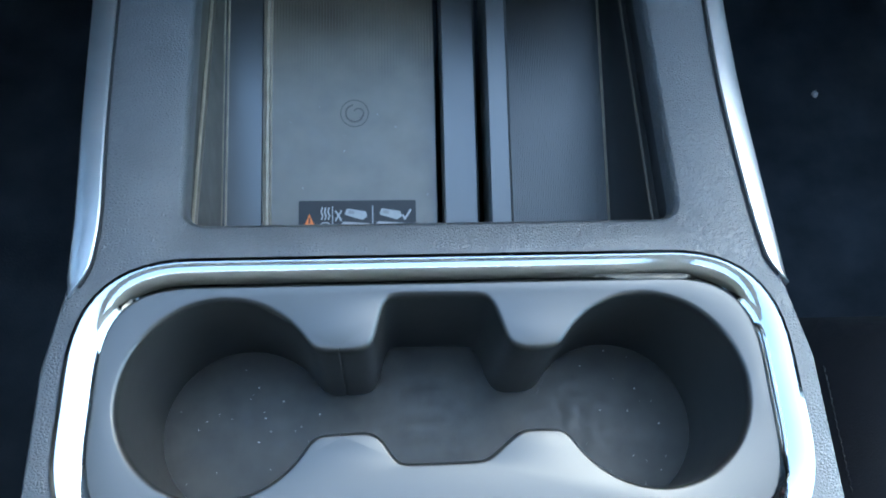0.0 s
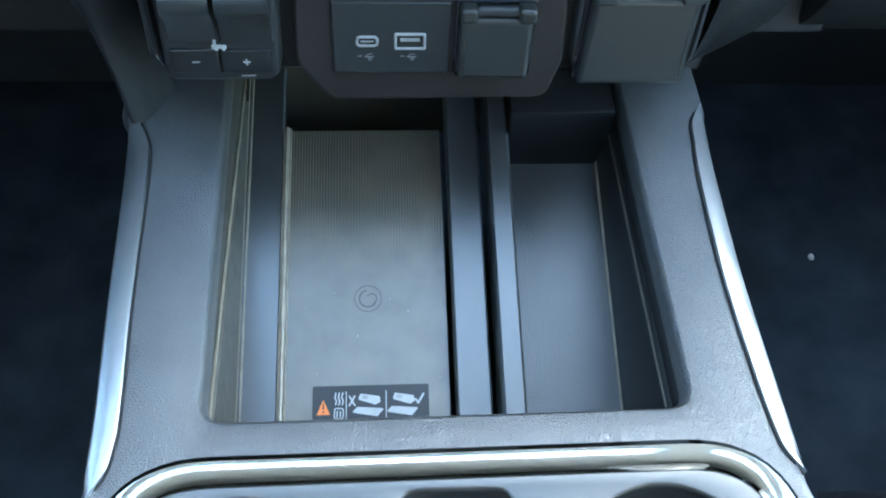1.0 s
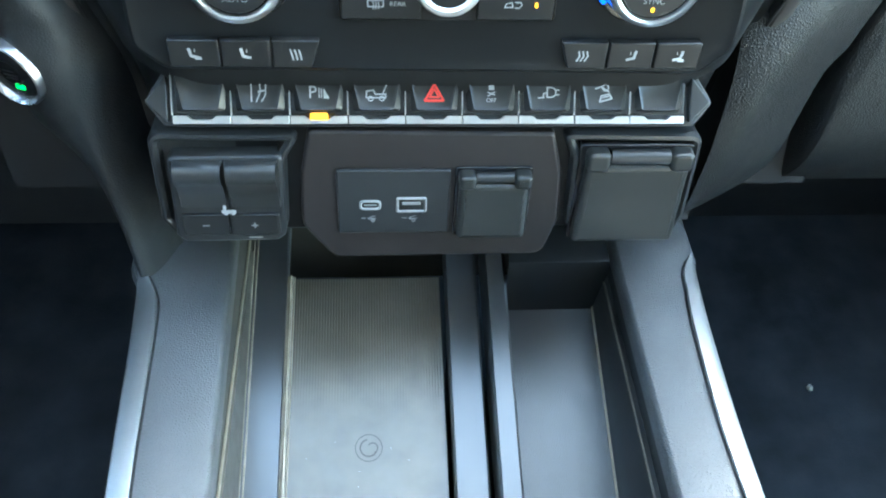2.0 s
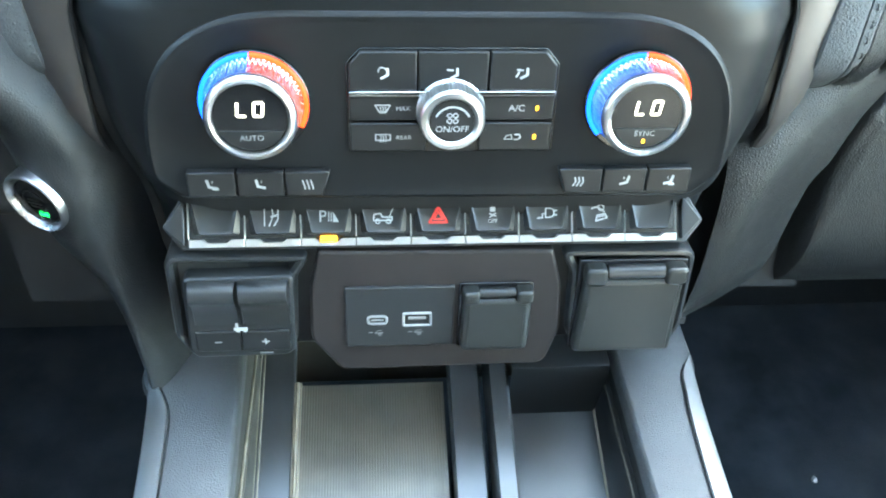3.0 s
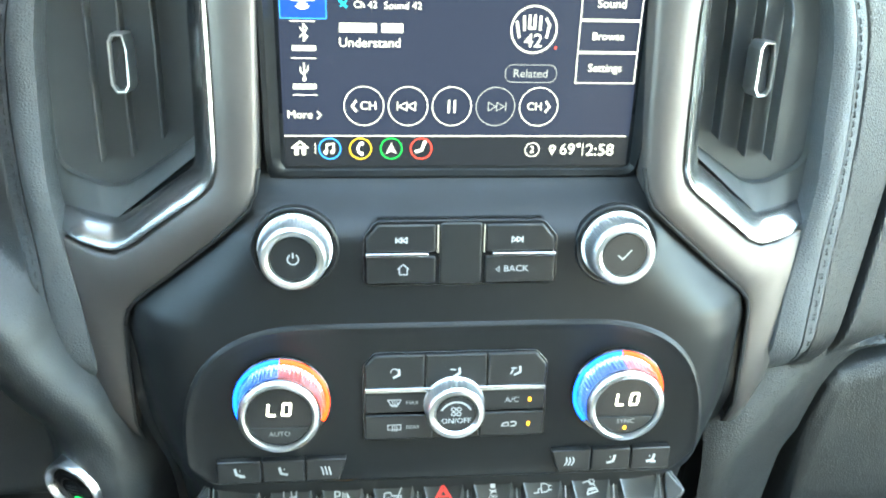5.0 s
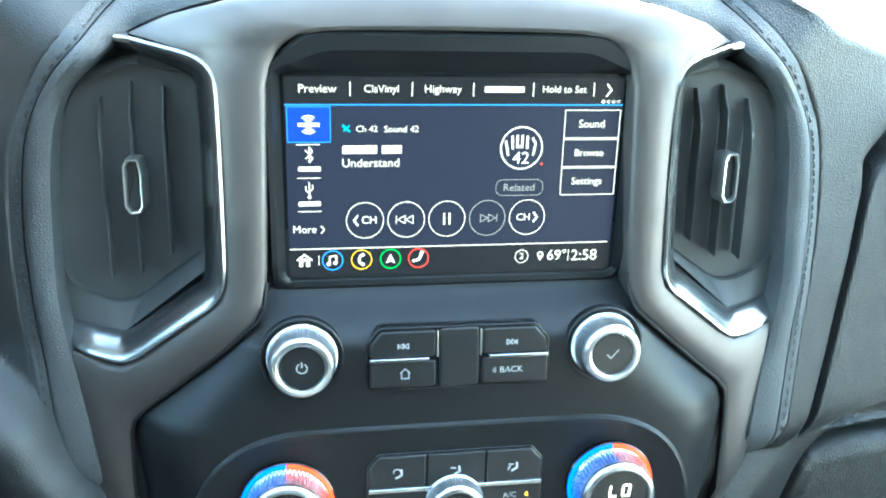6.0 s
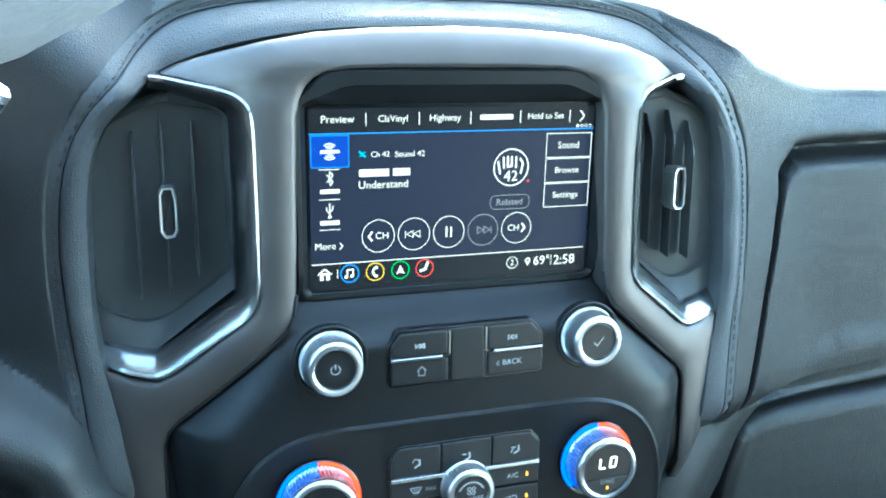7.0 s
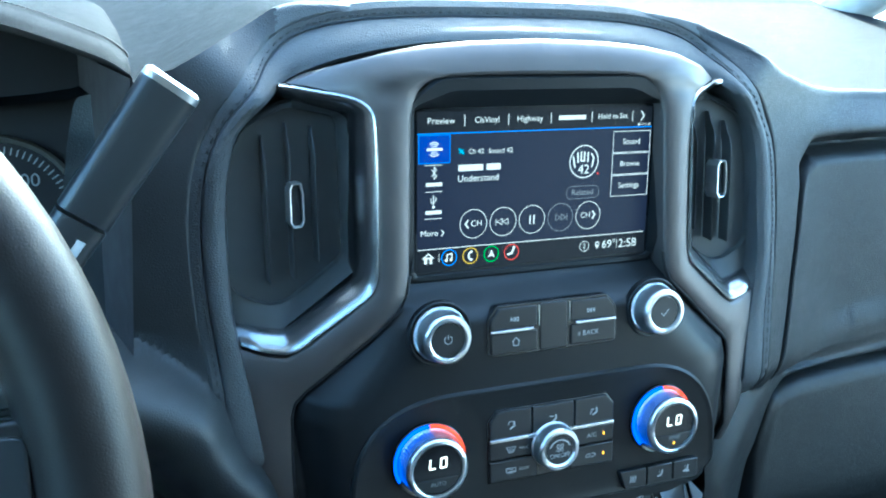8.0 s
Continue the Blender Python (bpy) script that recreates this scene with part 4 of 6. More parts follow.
def build_media():
    t = thing("media_key_panel", "black media key panel with seek, home and back keys", "key panel", FACE)
    a, b = fv(0.8735), fv(0.9035)
    frame_loop = rounded([(-0.0435, a - 0.001), (0.0485, a - 0.001), (0.0480, b - 0.007), (0.041, b + 0.001), (-0.037, b + 0.001), (-0.0432, b - 0.007)], 0.0045, 5)
    part("recess", plate(frame_loop, -0.006, 0.0006, 0.0004), M["gloss"], t)
    mid = (a + b) / 2
    wu = 0.0020

    def tri(p, cx, cy, d, filled=False):
        for o in (0.0, 0.0024):
            q = cx + d * (o - 0.0016)
            p.line([(q, cy + 0.0013), (q + d * 0.0022, cy), (q, cy - 0.0013)], 0.0005, True)
        p.rect(cx + d * 0.0034 - 0.0003, cy - 0.0014, cx + d * 0.0034 + 0.0003, cy + 0.0014)

    k = key(t, rounded([(-0.0415, mid + 0.0012), (-0.0095, mid + 0.0012), (-0.0095, b - 0.0008), (-0.036, b - 0.0008), (-0.0415, b - 0.0075)], 0.0012, 3), 0, wu, M["button"])
    icon(k, lambda p: tri(p, -0.0245, fv(0.8955), -1), wu + 0.0002)
    k = key(t, rounded([(-0.0415, a + 0.0008), (-0.0095, a + 0.0008), (-0.0095, mid - 0.0012), (-0.0415, mid - 0.0012)], 0.0012, 3), 0, wu, M["button"])
    icon(k, lambda p: p.line([(-0.0270, fv(0.8815)), (-0.0245, fv(0.8838)), (-0.0220, fv(0.8815))], 0.0005).line([(-0.0263, fv(0.882)), (-0.0263, fv(0.8788)), (-0.0227, fv(0.8788)), (-0.0227, fv(0.882))], 0.0005), wu + 0.0002)
    part("chrome_bar", plate(rounded(box_pts(-0.0418, mid - 0.0009, -0.0128, mid + 0.0009), 0.0004, 2), 0, wu + 0.0012, 0.0006), M["chrome"], t, "thin chrome bar")
    key(t, rounded(box_pts(-0.0075, a, 0.0120, b), 0.0020, 3), 0, 0.0016, M["button"], "blank_key")
    k = key(t, rounded([(0.0140, mid + 0.0012), (0.0465, mid + 0.0012), (0.0460, b - 0.0075), (0.0405, b - 0.0008), (0.0140, b - 0.0008)], 0.0012, 3), 0, wu, M["button"])
    icon(k, lambda p: tri(p, 0.0275, fv(0.8955), 1), wu + 0.0002)
    k = key(t, rounded([(0.0140, a + 0.0008), (0.0470, a + 0.0008), (0.0468, mid - 0.0012), (0.0140, mid - 0.0012)], 0.0012, 3), 0, wu, M["button"])
    icon(k, lambda p: p.text("BACK", 0.0285, fv(0.8810), 0.0046).line([(0.0205, fv(0.8823)), (0.0190, fv(0.881)), (0.0205, fv(0.8797))], 0.0003, True), wu + 0.0002)
    part("chrome_bar", plate(rounded(box_pts(0.0170, mid - 0.0009, 0.0470, mid + 0.0009), 0.0004, 2), 0, wu + 0.0012, 0.0006), M["chrome"], t, "thin chrome bar")
    for x in (-0.0085, 0.0130):
        part("edge_strip", plate(rounded(box_pts(x - 0.0004, a + 0.016, x + 0.0004, b - 0.001), 0.0003, 2), 0, 0.0022, 0.0003), M["champagne"], t, "thin pale key edge")
    # two rotary knobs
    for name, cx, draw, lab in (("volume_knob", -0.0738, lambda p: p.ring(0, 0, 0.0024, 0.0005, -240, 60, 20).rect(-0.0003, 0.0004, 0.0003, 0.0030), "chrome volume knob with a black power cap"), ("tuning_knob", 0.0763, lambda p: p.line([(-0.0028, -0.0002), (-0.0008, -0.0022), (0.0030, 0.0022)], 0.0005), "chrome tuning knob with a black tick cap")):
        kt = thing(name, lab, "knob", FACE @ pose(cx, fv(0.8914), 0.0), group="rotary knobs")
        part("collar", lathe([(0.0200, -0.004), (0.0200, 0.0006), (0.0194, 0.0012), (0.0182, 0.0010), (0.0178, -0.001)], 48), M["panel"], kt)
        part("ring", lathe([(0.0170, -0.002), (0.0170, 0.001), (0.0164, 0.0018), (0.0153, 0.0105), (0.0151, 0.0118), (0.0150, 0.0124), (0.0146, 0.0138), (0.0136, 0.0148), (0.0120, 0.0150), (0.0109, 0.0144), (0.0105, 0.0130)], 288, {2: (0.0008, 72), 3: (0.0008, 72)}), M["satin"], kt, "knurled chrome ring")
        cap = part("cap", lathe([(0.0105, 0.0110), (0.0104, 0.0132), (0.0100, 0.0136), (0.0004, 0.0135)], 40), M["button"], kt, "black cap")
        icon(cap, draw, 0.0138)
    return t


build_media()


# ---- climate controls ----
def build_climate():
    t = thing("climate_control_panel", "black climate panel with airflow keys and a fan knob", "control panel", FACE)
    bend = [((1 - q) ** 2, 2 * q * (1 - q), q * q) for q in np.linspace(0, 1, 18)]
    low = [Vector(p) for p in rounded([(-0.1195, fv(0.7665)), (0.1175, fv(0.7650)), (0.1305, fv(0.7770)), (0.1310, fv(0.7860)), (0.0, fv(0.82)), (-0.1320, fv(0.7860)), (-0.1315, fv(0.7770))], [0.01, 0.01, 0.01, 0, 0, 0, 0.01], 6)]
    cut = [i for i, p in enumerate(low) if abs(p.x) < 1e-6][0]
    right = [Vector((0.131 * a + 0.131 * b + 0.066 * c, fv(0.790) * a + fv(0.8535) * (b + c))) for a, b, c in bend]
    left = [Vector((-p.x - 0.001, p.y)) for p in reversed(right)]
    bez = low[:cut] + right + left + low[cut + 1 :]
    rows = [[(p.x, p.y, w) for p in inset([Vector(q) for q in bez], d)] for d, w in ((0, -0.02), (0, 0.0002), (0.0008, 0.0012), (0.0020, 0.0018), (0.0036, 0.0013), (0.0056, 0.0006))]
    part("bezel", sheet(rows, close_u=True, cap=True), M["panel"], t, "raised satin black bezel")
    # airflow keys
    x0, x1, lo, hi, bar = -0.0430, 0.0465, fv(0.7912), fv(0.8375), fv(0.8190)
    part("recess", plate(rounded([(x0 - 0.001, lo - 0.001), (x1 + 0.0015, lo - 0.001), (x1 + 0.001, hi - 0.006), (x1 - 0.005, hi + 0.001), (x0 + 0.005, hi + 0.001), (x0 - 0.001, hi - 0.006)], 0.002, 3), -0.004, 0.0014, 0.0004), M["gloss"], t)
    w = 0.0032

    def person_free_seat(p, x, y, k, screen=False):
        p.line([(x + 0.0014, y + 0.0022), (x + 0.0016, y - 0.0006), (x - 0.0012, y - 0.0022)], 0.0011)
        if screen:
            p.ring(x - 0.0008, y + 0.0010, 0.0017, 0.0005, 20, 200, 10)
        if k > 0:
            p.line([(x - 0.0028, y + 0.0016), (x - 0.0004, y + 0.0014)], 0.0007)
        if k > 1:
            p.line([(x - 0.0032, y - 0.0016), (x - 0.0020, y + 0.0006)], 0.0007)

    cuts = [x0, -0.0135, 0.0170, x1]
    for i in range(3):
        a, b = cuts[i] + 0.0004, cuts[i + 1] - 0.0004
        loop = [(a, bar + 0.0012), (b, bar + 0.0012), (b, hi - (0.006 if i == 2 else 0)), (b - 0.005, hi), (a + 0.005, hi), (a, hi - (0.006 if i == 0 else 0))]
        if i != 2:
            loop[2:4] = [(b, hi)]
        if i != 0:
            loop[-2:] = [(a, hi)]
        k = key(t, rounded(loop, 0.0006, 2), 0, w, M["button"])
        icon(k, lambda p: person_free_seat(p, (a + b) / 2 + (0.0005, 0.0, 0.0)[i], (bar + hi) / 2 - 0.0002, i, i == 0), w + 0.0002)
    part("chrome_bar", plate(rounded(box_pts(x0, bar - 0.0012, x1, bar + 0.0012), 0.0004, 2), 0, w + 0.0010, 0.0006), M["chrome"], t, "thin chrome bar")
    rows_y = [(fv(0.8062), bar - 0.0014), (lo, fv(0.8050))]
    for q, (ya, yb) in enumerate(rows_y):
        for a, b in ((x0, -0.0095), (0.0140, x1)):
            k = key(t, rounded(box_pts(a, ya, b, yb), 0.0008, 2), 0, w, M["button"])
            cy = (ya + yb) / 2
            if a < 0:
                def draw(p):
                    cx = -0.0285
                    if q == 0:
                        p.line([(cx - 0.0032, cy + 0.0018), (cx + 0.0032, cy + 0.0018), (cx + 0.0016, cy - 0.0014), (cx - 0.0016, cy - 0.0014)], 0.0005, True)
                        p.text("MAX", cx + 0.0088, cy, 0.0029)
                    else:
                        p.line([(cx - 0.0032, cy + 0.0016), (cx + 0.0032, cy + 0.0016), (cx + 0.0032, cy - 0.0012), (cx - 0.0032, cy - 0.0012)], 0.0005, True)
                        p.text("REAR", cx + 0.0092, cy, 0.0029)
                    for o in (-0.0011, 0, 0.0011):
                        p.line([(cx + o, cy + 0.0010), (cx + o + 0.0003, cy), (cx + o, cy - 0.0022)], 0.0004)
                icon(k, draw, w + 0.0002)
            else:
                if q == 0:
                    icon(k, lambda p: p.text("A/C", 0.0300, cy, 0.0044), w + 0.0002)
                else:
                    icon(k, lambda p: p.line([(0.0255, cy - 0.0010), (0.0262, cy + 0.0006), (0.0285, cy + 0.0012), (0.0290, cy - 0.0010)], 0.0005, True).line([(0.0300, cy + 0.0012), (0.0322, cy + 0.0012), (0.0328, cy), (0.0318, cy - 0.0012), (0.0300, cy - 0.0012)], 0.0006), w + 0.0002)
                part("lamp", plate(rounded(box_pts(0.0383, cy - 0.0011, 0.0396, cy + 0.0011), 0.0004, 2), w - 0.001, w + 0.0003, 0.0001), G["amber"], t, "lit amber lamp")
    # fan knob
    kt = part("fan_knob", lathe([(0.0152, 0.0), (0.0152, 0.0030), (0.0146, 0.0040), (0.0143, 0.0100), (0.0140, 0.0125), (0.0131, 0.0140), (0.0112, 0.0143), (0.0102, 0.0136), (0.0098, 0.0126)], 220, {2: (0.0006, 55), 3: (0.0006, 55)}), M["satin"], t, "knurled satin chrome fan knob", pose(0.0010, fv(0.8108), 0.0))
    part("cap", lathe([(0.0100, 0.0110), (0.0098, 0.0131), (0.0004, 0.0132)], 36), M["button"], kt, "black cap")
    icon(kt, lambda p: (p.text("ON/OFF", 0, -0.0038, 0.0040), p.ring(0, -0.0012, 0.0078, 0.0009, 25, 155, 20), [p.ring(x * 0.0013, 0.0014 + y * 0.0013, 0.0010, 0.0005, n=10) for x in (-1, 1) for y in (-1, 1)]), 0.0134)
    # temperature knobs
    for s, cx, dot in ((-1, -0.0830, False), (1, 0.0838, True)):
        kn = thing("temperature_knob", "lit dual-zone temperature knob reading LO" + (" with a sync lamp" if dot else " with an auto key"), "knob", FACE @ pose(cx, fv(0.8145), 0.0), group="temperature knobs")
        part("base", lathe([(0.0238, -0.004), (0.0238, 0.0032), (0.0233, 0.0036), (0.0215, 0.0030), (0.019, 0.0030)], 64), M["gloss"], kn)
        for a0, a1, mat, lab in ((90, 208, "cool", "glowing blue arc"), (-28, 90, "warm", "glowing red arc")):
            if s > 0:
                a0, a1 = (90, 222) if mat == "cool" else (-2, 90)
            rows = [[(r * math.cos(radians(a)), r * math.sin(radians(a)), w_) for a in np.linspace(a0, a1, 30)] for r, w_ in ((0.0232, 0.0030), (0.0231, 0.0042), (0.0224, 0.0048), (0.0214, 0.0048), (0.0212, 0.0036))]
            part("light_arc", sheet(rows), G[mat], kn, lab)
        n_ = 360
        ends = (0, 90, 222, 361) if s > 0 else (0, 90, 208, 332, 361)
        for j, (a0, a1) in enumerate(zip(ends, ends[1:])):
            mat = G["warmgrip"] if j in (0, 3) else G["coolgrip"] if j == 1 else M["satin"]
            if s > 0 and j == 2:
                mat = M["satin"]
            part("grip", lathe([(0.0214, 0.002), (0.0212, 0.0046), (0.0205, 0.0054), (0.0194, 0.0150), (0.0188, 0.0165)], n_, {1: (0.0012, 60), 2: (0.0014, 60), 3: (0.0013, 60)}, arc=(a0, a1 + (1 if a1 < 361 else 0))), mat, kn, "knurled clear grip lit from behind" if mat != M["satin"] else "knurled satin grip", sharp=20)
        part("rim", lathe([(0.0193, 0.0150), (0.0194, 0.0162), (0.0190, 0.0176), (0.0180, 0.0186), (0.0168, 0.0189), (0.0158, 0.0184), (0.0153, 0.0168)], 64), M["satin"], kn, "polished chrome rim")
        face = part("display", lathe([(0.0155, 0.0160), (0.0154, 0.0172), (0.0004, 0.0174)], 48), M["gloss"], kn, "gloss black display")
        yk = -0.0062
        chord = [(0.0146 * math.cos(a), 0.0146 * math.sin(a)) for a in np.linspace(radians(202), radians(338), 24)]
        part("key", plate(chord, 0.0170, 0.0180, 0.0004), M["button"], kn)
        icon(face, lambda p: p.text("SYNC" if dot else "AUTO", 0, -0.0086 + (0.001 if dot else 0), 0.0036), 0.0183, M["scale"])
        if dot:
            part("lamp", plate(rounded(box_pts(-0.0007, -0.0122, 0.0007, -0.0104), 0.0004, 2), 0.017, 0.0184, 0.0001), G["amber"], kn, "lit amber lamp")
        def seg(p, x, on, sz=0.0030):
            q = {"t": [(-0.7, 2), (0.7, 2)], "b": [(-0.7, -0.0), (0.7, -0.0)], "l": [(-0.8, 0.1), (-0.8, 0.95)], "L": [(-0.8, 1.05), (-0.8, 1.9)], "r": [(0.8, 0.1), (0.8, 0.95)], "R": [(0.8, 1.05), (0.8, 1.9)]}
            for c in on:
                p.line([(x + a * 0.0022 + (b - 1) * 0.0003, 0.0042 + b * sz - sz) for a, b in q[c]], 0.0011)
        part("digits", (lambda p: (seg(p, -0.0032, "bLl"), seg(p, 0.0036, "tblLrR"), p)[-1].bm)(Print(0.0176)), G["digit"], face, "glowing LO digits")
    # heated seat keys
    for xs_, sgn in (((-0.1165, -0.0945, -0.0730, -0.0520), 1), ((0.0515, 0.0730, 0.0940, 0.1150), -1)):
        for i in range(3):
            a, b = xs_[i] + 0.0003, xs_[i + 1] - 0.0003
            ya, yb = fv(0.7695), fv(0.7820)
            drop = 0.004
            loop = box_pts(a, ya, b, yb)
            if (sgn > 0 and i == 2) or (sgn < 0 and i == 0):
                loop = [(a + (drop if sgn < 0 else 0), ya), (b - (drop if sgn > 0 else 0), ya), (b, yb), (a, yb)]
            k = key(t, rounded(loop, 0.0008, 2), -0.002, 0.0046, M["button"])
            cx, cy = (a + b) / 2, (ya + yb) / 2
            vent = (sgn > 0 and i == 2) or (sgn < 0 and i == 0)

            def draw(p):
                if vent:
                    for o in (-0.0018, 0.0, 0.0018):
                        p.line([(cx + o - 0.0006, cy + 0.0022), (cx + o, cy), (cx + o - 0.0004 + 0.0008 * sgn, cy - 0.0024)], 0.0007)
                else:
                    p.line([(cx - 0.0018 * sgn, cy + 0.0024), (cx - 0.0012 * sgn, cy - 0.0008), (cx + 0.0018 * sgn, cy - 0.0016)], 0.0013)
                    p.line([(cx + 0.0004 * sgn, cy + 0.0010), (cx + 0.0006 * sgn, cy + 0.0022)], 0.0004)
                    if (sgn > 0 and i == 0) or (sgn < 0 and i == 2):
                        p.rect(cx + 0.0002, cy - 0.0026, cx + 0.0030, cy - 0.0012)
            icon(k, draw, 0.0048)
    return t


build_climate()


# ---- switch row ----
def build_switches():
    t = thing("switch_row", "row of nine black push switches with chrome lips", "switch row", SWITCHES)
    p0, pitch, ht = -0.1225, 0.02683, 0.0232
    part("tray", plate(rounded([(-0.1355, 0.010), (-0.1265, -0.0012), (0.1245, -0.0012), (0.1335, 0.010), (0.1245, ht + 0.001), (-0.1265, ht + 0.001)], 0.002, 3), -0.02, -0.0014, 0.0008), M["plastic"], t)
    for s in (-1, 1):
        cap = [(s * 0.1228 + (-0.0015), 0.0), (s * 0.1333 - 0.0015, 0.0105), (s * 0.1228 - 0.0015, ht)]
        part("end_cap", plate(rounded(cap, 0.001, 2), -0.01, 0.0012, 0.0008), M["smooth"], t)
    marks = {
        1: lambda p, x, y: p.line([(x - 0.0036, y - 0.0040), (x - 0.0036, y + 0.0040)], 0.0005).line([(x - 0.0014, y - 0.0042), (x + 0.0006, y + 0.0006), (x + 0.0002, y + 0.0040)], 0.0006).line([(x + 0.0030, y + 0.0036), (x + 0.0028, y - 0.0010), (x + 0.0010, y - 0.0040)], 0.0006).line([(x - 0.0004, y + 0.0004), (x + 0.0024, y + 0.0010)], 0.0009),
        2: lambda p, x, y: p.text("P", x - 0.0026, y, 0.0080).line([(x + 0.0004, y - 0.0022), (x + 0.0004, y + 0.0022)], 0.0005).line([(x + 0.0015, y - 0.0022), (x + 0.0015, y + 0.0018)], 0.0005).shape([(x + 0.0024, y - 0.0026), (x + 0.0052, y - 0.0026), (x + 0.0024, y + 0.0024)]),
        3: lambda p, x, y: p.line([(x - 0.0048, y - 0.0020), (x - 0.0046, y + 0.0008), (x - 0.0014, y + 0.0012), (x - 0.0006, y - 0.0006), (x + 0.0042, y - 0.0006), (x + 0.0042, y - 0.0022), (x - 0.0048, y - 0.0022)], 0.0007).line([(x + 0.0030, y), (x + 0.0046, y + 0.0034)], 0.0006).ring(x - 0.0028, y - 0.0026, 0.0011, 0.0005, n=10).ring(x + 0.0024, y - 0.0026, 0.0011, 0.0005, n=10),
        5: lambda p, x, y: p.rect(x - 0.0013, y + 0.0014, x + 0.0013, y + 0.0036).line([(x - 0.0018, y + 0.0004), (x + 0.0016, y - 0.0008)], 0.0006).line([(x + 0.0016, y + 0.0006), (x - 0.0016, y - 0.0014)], 0.0006).text("OFF", x, y - 0.0034, 0.0028),
        6: lambda p, x, y: p.ring(x + 0.0016, y + 0.0004, 0.0022, 0.0006, -90, 90, 12).line([(x + 0.0016, y + 0.0026), (x - 0.0004, y + 0.0026), (x - 0.0004, y - 0.0018), (x + 0.0016, y - 0.0018)], 0.0006).rect(x + 0.0036, y + 0.0012, x + 0.0054, y + 0.0018).rect(x + 0.0036, y - 0.0010, x + 0.0054, y - 0.0004).line([(x - 0.0004, y + 0.0002), (x - 0.0022, y - 0.0002), (x - 0.0020, y - 0.0020), (x - 0.0046, y - 0.0022)], 0.0006),
        7: lambda p, x, y: p.ring(x + 0.0006, y + 0.0026, 0.0015, 0.0006, n=12).line([(x - 0.0042, y + 0.0022), (x - 0.0014, y + 0.0030), (x + 0.0024, y + 0.0006)], 0.0007).line([(x - 0.0020, y - 0.0040), (x - 0.0012, y - 0.0012), (x + 0.0026, y - 0.0004), (x + 0.0038, y - 0.0024)], 0.0008, True).line([(x - 0.0006, y - 0.0020), (x + 0.0024, y - 0.0014)], 0.0006),
    }
    for i in range(9):
        a, b = p0 + i * pitch + 0.0003, p0 + (i + 1) * pitch - 0.0003
        c = (a + b) / 2
        sw = part("switch", plate(rounded(box_pts(a, 0.0046, b, ht), 0.0008, 2), -0.004, 0.0008, 0.0005), M["button"], t)
        foot = [Vector(p) for p in rounded([(a + 0.0022, 0.0060), (b - 0.0022, 0.0060), (b - 0.0014, ht - 0.0006), (a + 0.0014, ht - 0.0006)], 0.0018, 3)]
        head = [Vector(p) for p in rounded([(a + 0.0052, 0.0066), (b - 0.0052, 0.0066), (b - 0.0020, ht - 0.0012), (a + 0.0020, ht - 0.0012)], 0.0018, 3)]
        rows = [[(p.x, p.y, 0.0004) for p in foot], [(p.x, p.y, 0.0010) for p in foot]]
        rows.append([(p.x, p.y, 0.0030) for p in head])
        rows.append([(p.x, p.y, 0.0026) for p in inset(head, 0.0009)])
        part("paddle", sheet(rows, close_u=True, cap=True), M["smooth"], sw)
        lip = [(a, 0.0002), (a + 0.0056, 0.0002), (b - 0.0056, 0.0002), (b, 0.0002), (b, 0.0040), (b - 0.0064, 0.0040), (b - 0.0086, 0.0022), (a + 0.0086, 0.0022), (a + 0.0064, 0.0040), (a, 0.0040)]
        part("chrome_lip", plate(lip, -0.003, 0.0016, 0.0002, 1), M["strip"], sw, "notched chrome lip")
        # Satin strip added for the edge highlight at each switch boundary.
        part("edge_strip", plate(box_pts(a - 0.0006, 0.0042, a - 0.0001, ht - 0.0005), -0.003, 0.0012, 0.0001, 1), M["satin"], sw, "thin satin strip added for the highlight between the switches")
        if i == 4:
            icon(sw, lambda p: p.line([(c - 0.0044, 0.0110), (c + 0.0044, 0.0110), (c, 0.0186)], 0.0011, True).line([(c - 0.0022, 0.0126), (c + 0.0022, 0.0126), (c, 0.0164)], 0.0008, True), 0.0030, M["red"], "hazard_mark")
        elif i in marks:
            icon(sw, lambda p: marks[i](p, c, 0.0145), 0.0030)
        if i == 2:
            part("lamp", plate(rounded(box_pts(c - 0.0040, 0.0020, c + 0.0040, 0.0052), 0.0005, 2), -0.001, 0.0018, 0.0003), G["amber"], sw, "lit amber lamp")
    return t


build_switches()


# ---- lower modules ----
def lv(z):
    return (z - 0.69) * 1.0112


